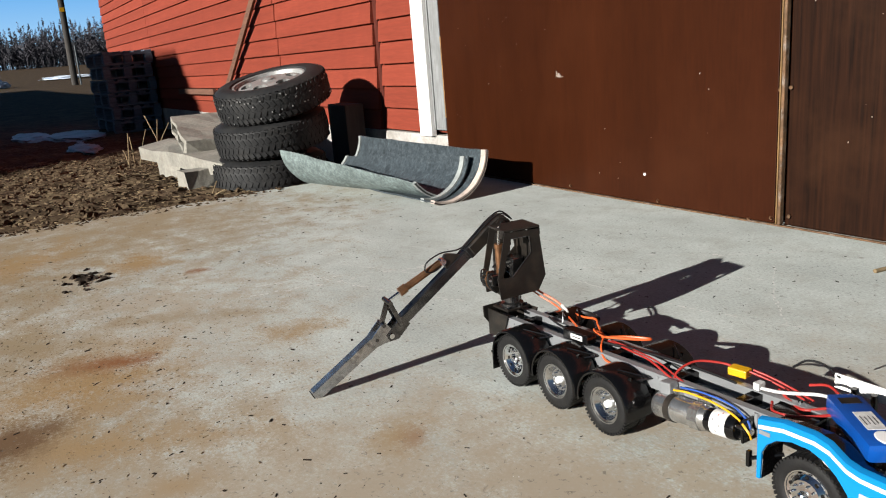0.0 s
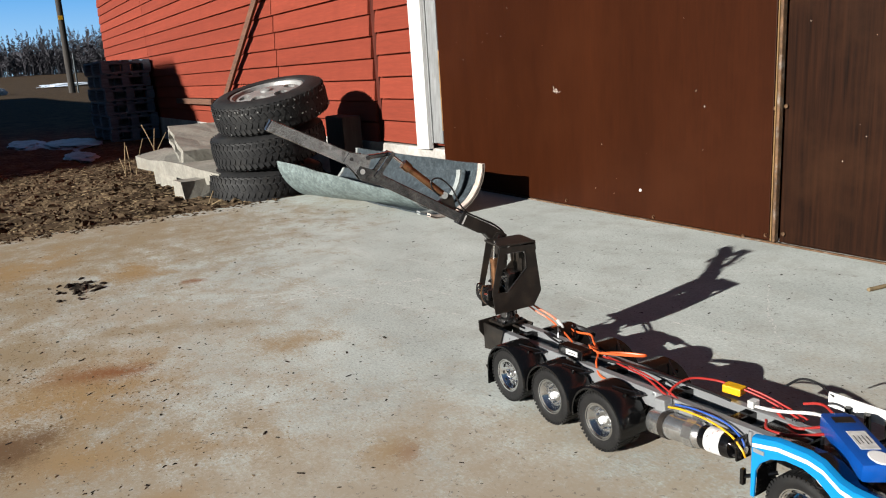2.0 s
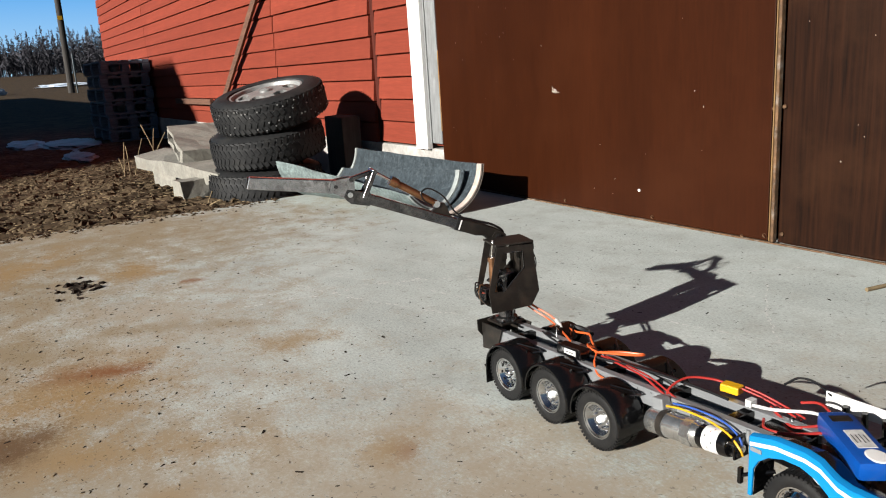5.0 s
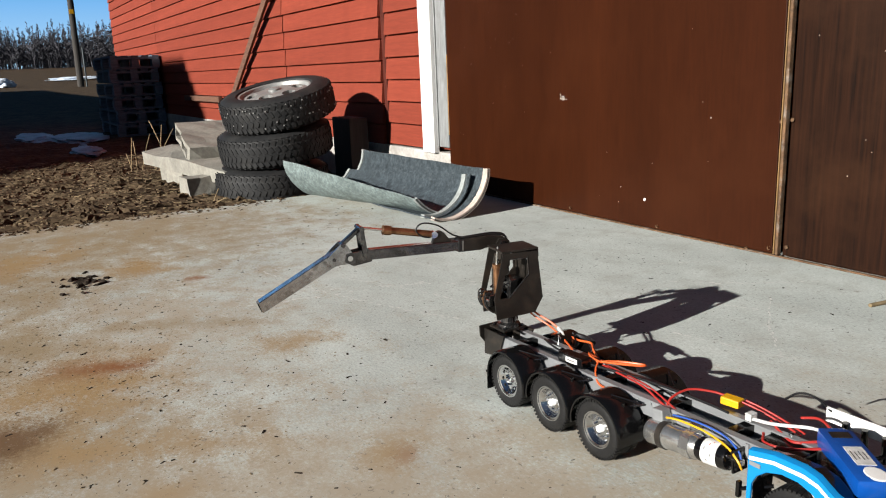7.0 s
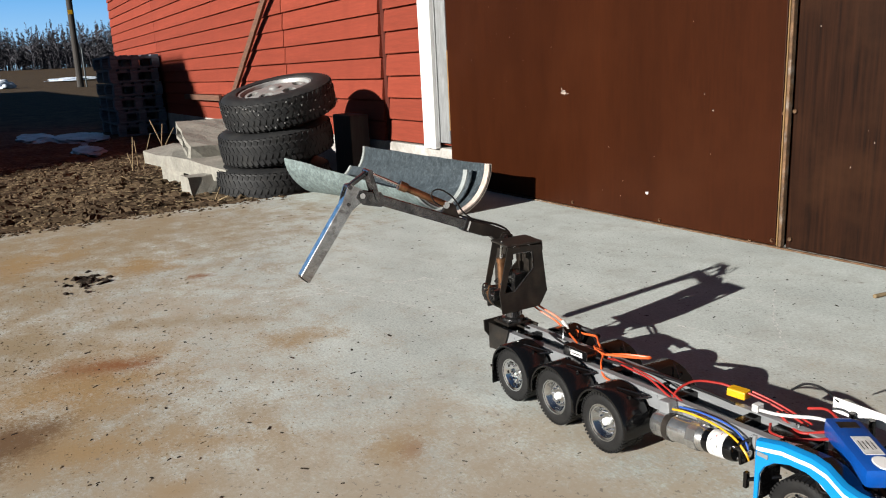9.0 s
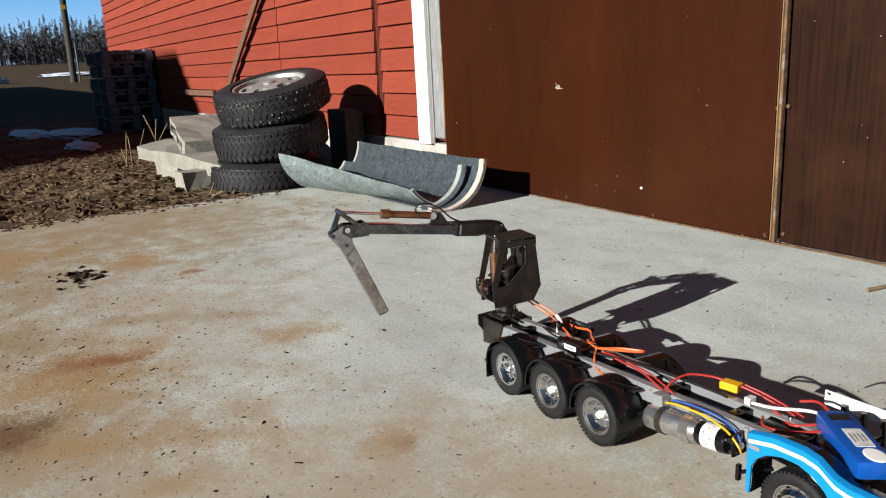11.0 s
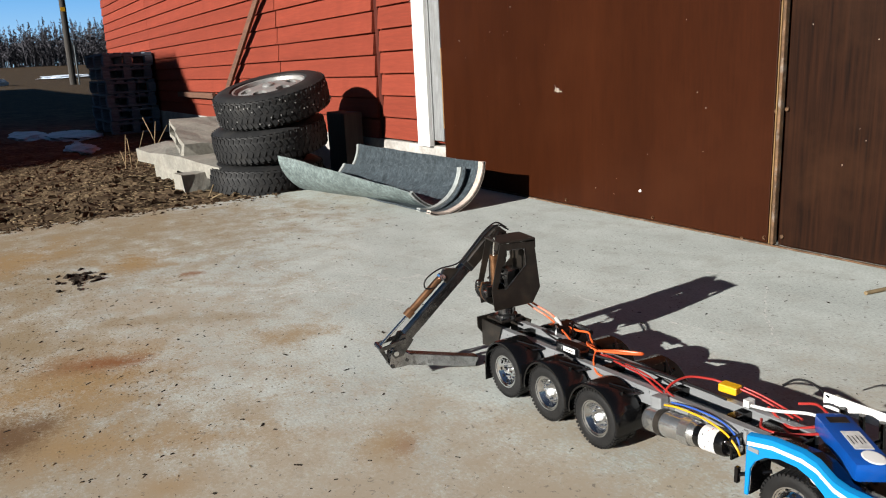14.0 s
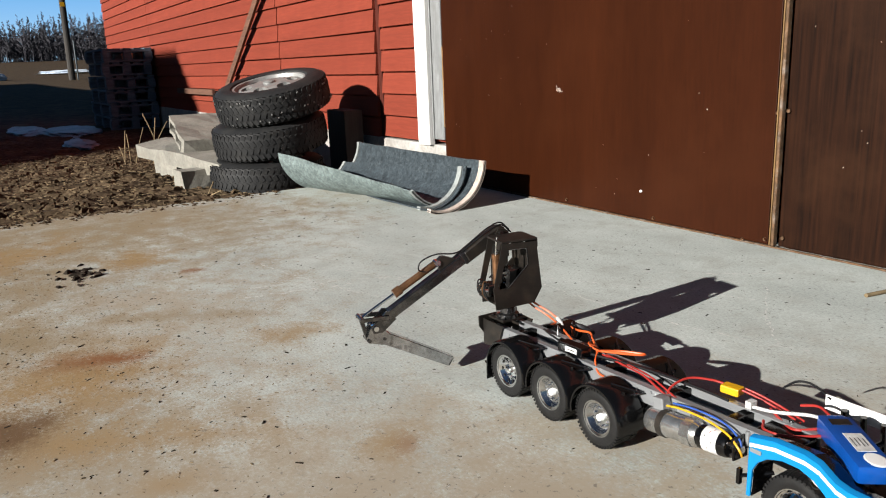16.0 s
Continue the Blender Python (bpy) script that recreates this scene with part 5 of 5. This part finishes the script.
for k in range(5):
    e = 0.0035 * k
    part("hose", tube([(-0.016, -0.026 - 0.001 * k, 0.216 + 0.4 * e), (-0.036 - e * 0.6, -0.030 - 0.001 * k, 0.210 + 0.5 * e), (-0.046 - e, -0.032, 0.186), (-0.042 - e * 0.6, -0.031, 0.162 - 0.4 * e), (-0.018, -0.028, 0.150)], 0.0010, 6), HOSE, crane)
for k in range(5):
    part("hose", tube([(0.046 - 0.004 * k, 0.012 - 0.006 * k, 0.150), (0.038 - 0.006 * k, 0.014 - 0.005 * k, 0.172 + 0.003 * (k % 2)), (0.020, 0.010 - 0.005 * k, 0.176 - 0.004 * k), (0.004 + 0.005 * k, 0.012, 0.158), (0.014, 0.006, 0.140)], 0.0011, 6), (HOSE, STEEL, HOSE, HOSE, HOSE)[k], crane)
for k in range(2):
    part("tail_hose", tube([(-0.020, -0.006 + 0.012 * k, 0.150), (-0.030, -0.006 + 0.012 * k, 0.134), (-0.036, 0.0, 0.124)], 0.0022, 6), HOSE, crane)

for ob in crane.children:
    if ob.name.split(".")[0] in ("lift_cylinder", "valve_block", "hose", "front_foot"):
        ob.location.x = -0.016

# boom: a square tube between its pin and the elbow pin, in its own space along x
boom = part("boom", box((0.190, 0.018, 0.0175), (0.147, 0, 0.0012), 0.0015), STEEL, crane, "bare steel square-tube boom")
neck = [(-0.010, -0.010), (-0.012, 0.006), (-0.002, 0.012), (0.030, 0.0135), (0.075, 0.0115), (0.075, -0.0095), (0.040, -0.0095), (0.026, -0.006), (0.012, -0.011)]
part("boom_neck", prism(neck, -0.0125, 0.0125, "Y", bevel=0.002), CRANE, boom, "dark welded boom foot")
part("pivot_pin", rod((0, -0.018, 0), (0, 0.018, 0), 0.005, 12), STEEL, boom)
part("tape_band", box((0.016, 0.0205, 0.0225), (0.074, 0, 0.001), 0.002), HOSE, boom, "black tape band")
part("cylinder_lug", prism([(0.092, 0.009), (0.128, 0.009), (0.120, 0.028), (0.112, 0.030), (0.106, 0.026)], -0.004, 0.004, "Y"), CRANE, boom)
fork = [(L1 - 0.038, -0.009), (L1 - 0.036, 0.009), (L1 - 0.030, 0.014), (L1 - 0.018, 0.010), (L1 + 0.006, 0.007), (L1 + 0.008, -0.006), (L1 - 0.006, -0.014)]
for y in (-0.0125, 0.0105):
    part("elbow_cheek", prism(fork, y, y + 0.002, "Y"), STEEL, boom)
part("elbow_pin", rod((L1, -0.016, 0), (L1, 0.016, 0), 0.0045, 12), CHROME, boom)
part("link_pin", rod((L1 - 0.026, -0.016, 0.004), (L1 - 0.026, 0.016, 0.004), 0.0035, 10), STEEL, boom)
part("hose_loop", tube([(0.070, 0.004, 0.014), (0.092, 0.006, 0.022), (0.118, 0.006, 0.040), (0.146, 0.006, 0.046), (0.158, 0.006, 0.036), (0.148, 0.005, 0.024), (0.132, 0.004, 0.020)], 0.0014, 8), HOSE, boom, "black hydraulic hose")
part("hose_run", tube([(-0.022, -0.004, -0.012), (-0.014, -0.004, 0.010), (0.010, -0.003, 0.0165), (0.04, -0.003, 0.0155), (0.075, 0.0, 0.014), (0.105, 0.002, 0.013)], 0.0014, 8), HOSE, boom, "black hydraulic hose")
part("hose_run", tube([(-0.020, 0.004, -0.014), (-0.011, 0.005, 0.009), (0.012, 0.005, 0.0155), (0.045, 0.005, 0.0148), (0.080, 0.006, 0.0135)], 0.0014, 8), HOSE, boom, "black hydraulic hose")

# stick: the outer arm with an open end
stick = part("stick", prism([(0.016, 0.021), (L2 - 0.002, 0.0105), (L2, -0.0085), (0.028, -0.0015)], -0.0095, 0.0095, "Y", bevel=0.0012), BRIGHT, crane, "bare steel outer arm with an open tube end")
for y in (-0.0115, 0.0095):
    part("stick_cheek", prism([(-0.007, -0.006), (-0.008, 0.006), (-0.005, 0.025), (0.002, 0.028), (0.016, 0.024), (0.032, 0.018), (0.034, 0.001), (0.018, -0.003), (0.006, -0.008)], y, y + 0.002, "Y"), BRIGHT, stick)
# the stick is solid: a dark plate imitates the shade inside its tube
part("end_cap", prism([(L2, -0.0065), (L2 - 0.0015, 0.0095), (L2 + 0.0005, 0.0095), (L2 + 0.0012, -0.0065)], -0.0075, 0.0075, "Y"), CRANE, stick, "dark plate standing in for the shaded open end")
part("lug_pin", rod((0.0, -0.014, 0.024), (0.0, 0.014, 0.024), 0.0035, 10), STEEL, stick)
part("pin_boss", rod((0.024, -0.0125, 0.010), (0.024, 0.0125, 0.010), 0.003, 12), STEEL, stick, "bright pin boss")

# links and stick cylinder
RA, RC = 0.043, 0.040
link_a = part("elbow_link", prism([(-0.004, -0.004), (RA + 0.004, -0.0035), (RA + 0.004, 0.0035), (-0.004, 0.004)], -0.0155, -0.0132, "Y", bevel=0.0006), STEEL, crane, "steel elbow link")
part("link_side", prism([(-0.004, -0.004), (RA + 0.004, -0.0035), (RA + 0.004, 0.0035), (-0.004, 0.004)], 0.0132, 0.0155, "Y", bevel=0.0006), STEEL, link_a)
part("apex_pin", rod((RA, -0.017, 0), (RA, 0.017, 0), 0.0042, 12), STEEL, link_a)
link_c = part("stick_link", box((RC, 0.010, 0.007), (RC / 2, 0, 0), 0.0015), STEEL, crane, "steel stick link")
barrel = part("stick_cylinder", rod((0.004, 0, 0), (0.088, 0, 0), 0.0062, 18), BRASS, crane, "brass hydraulic cylinder", smooth=True)
part("gland", rod((0.078, 0, 0), (0.092, 0, 0), 0.0082, 18), BRASS, barrel, "brass gland nut", smooth=True)
part("base_eye", rod((0, -0.006, 0), (0, 0.006, 0), 0.0060, 12), CHROME, barrel)
piston = part("piston_rod", rod((-0.080, 0, 0), (0.0, 0, 0), 0.0026, 12), CHROME, crane, "bright piston rod", smooth=True)

#      seconds, slewing, boom and stick elevation in degrees
ARM = [
    (0.0, -98.0, -36.1, -29.3), (0.5, -99.4, -27.2, -28.5), (1.0, -99.6, -11.3, -10.6), (1.5, -99.4, 7.7, 10.3),
    (2.0, -100.4, 31.0, 31.6), (2.5, -108.7, 62.7, 58.7), (3.0, -121.5, 65.3, 64.2), (3.5, -125.0, 64.5, 63.4), (4.0, -117.0, 46.2, 48.4), (4.2, -112.5, 39.2, 38.5),
    (5.2, -103.0, 19.0, 8.0), (6.3, -99.9, 3.8, -14.6), (6.5, -99.7, 1.5, -19.4), (7.0, -99.5, 1.6, -23.3), (7.5, -99.3, 1.9, -22.6), (8.0, -99.4, 1.3, -25.6),
    (8.5, -99.0, 9.1, -36.8), (9.0, -97.6, 21.9, -50.6), (9.2, -97.6, 26.2, -57.0), (10.2, -99.0, 18.5, -88.0), (11.3, -100.2, 0.2, -118.5), (11.5, -100.1, -7.0, -125.1),
    (12.0, -99.7, -31.0, -149.2), (12.5, -99.3, -40.0, -160.8), (13.0, -99.3, -43.0, -164.1), (13.5, -99.3, -43.1, -164.1), (14.0, -99.3, -42.3, -163.3),
    (14.5, -99.3, -42.8, -163.8), (15.0, -99.3, -43.1, -164.1), (15.5, -99.3, -41.6, -162.4), (16.0, -99.7, -29.9, -147.9),
]


def motions():
    """Key the crane: slewing, boom, stick, links and the cylinder between them."""
    keys = {k: [] for k in ("slew", "boom", "stick", "link_a", "link_c", "barrel", "piston")}

    def flat(p, q):
        d = q - p
        return pose(p[0], YB, p[1], 0, -math.degrees(math.atan2(d[1], d[0])), 0)

    for t, slew, b, s in ARM:
        keys["slew"].append((t, pose(SX, SY, 0, 0, 0, slew)))
        cb, sb, cs, ss = math.cos(radians(b)), math.sin(radians(b)), math.cos(radians(s)), math.sin(radians(s))
        piv = np.array((A0, HB))
        on_boom = lambda x, z: piv + np.array((x * cb - z * sb, x * sb + z * cb))
        elbow = on_boom(L1, 0)
        b1, base = on_boom(L1 - 0.026, 0.004), on_boom(L1 - 0.152, 0.024)
        lug = elbow + np.array((-0.024 * ss, 0.024 * cs))
        d = lug - b1
        dist = np.linalg.norm(d)
        along = (RA ** 2 - RC ** 2 + dist ** 2) / (2 * dist)
        high = math.sqrt(max(0.0, RA ** 2 - along ** 2))
        apex = b1 + d / dist * along + np.array((-d[1], d[0])) / dist * high
        keys["boom"].append((t, pose(A0, YB, HB, 0, -b, 0)))
        keys["stick"].append((t, pose(elbow[0], YB, elbow[1], 0, -s, 0)))
        keys["link_a"].append((t, flat(b1, apex)))
        keys["link_c"].append((t, flat(apex, lug)))
        keys["barrel"].append((t, flat(base, apex)))
        far_ = apex + (apex - base)
        keys["piston"].append((t, flat(apex, far_)))
    walk(crane, keys["slew"])
    for ob, k in ((boom, "boom"), (stick, "stick"), (link_a, "link_a"), (link_c, "link_c"), (barrel, "barrel"), (piston, "piston")):
        walk(ob, keys[k])


motions()
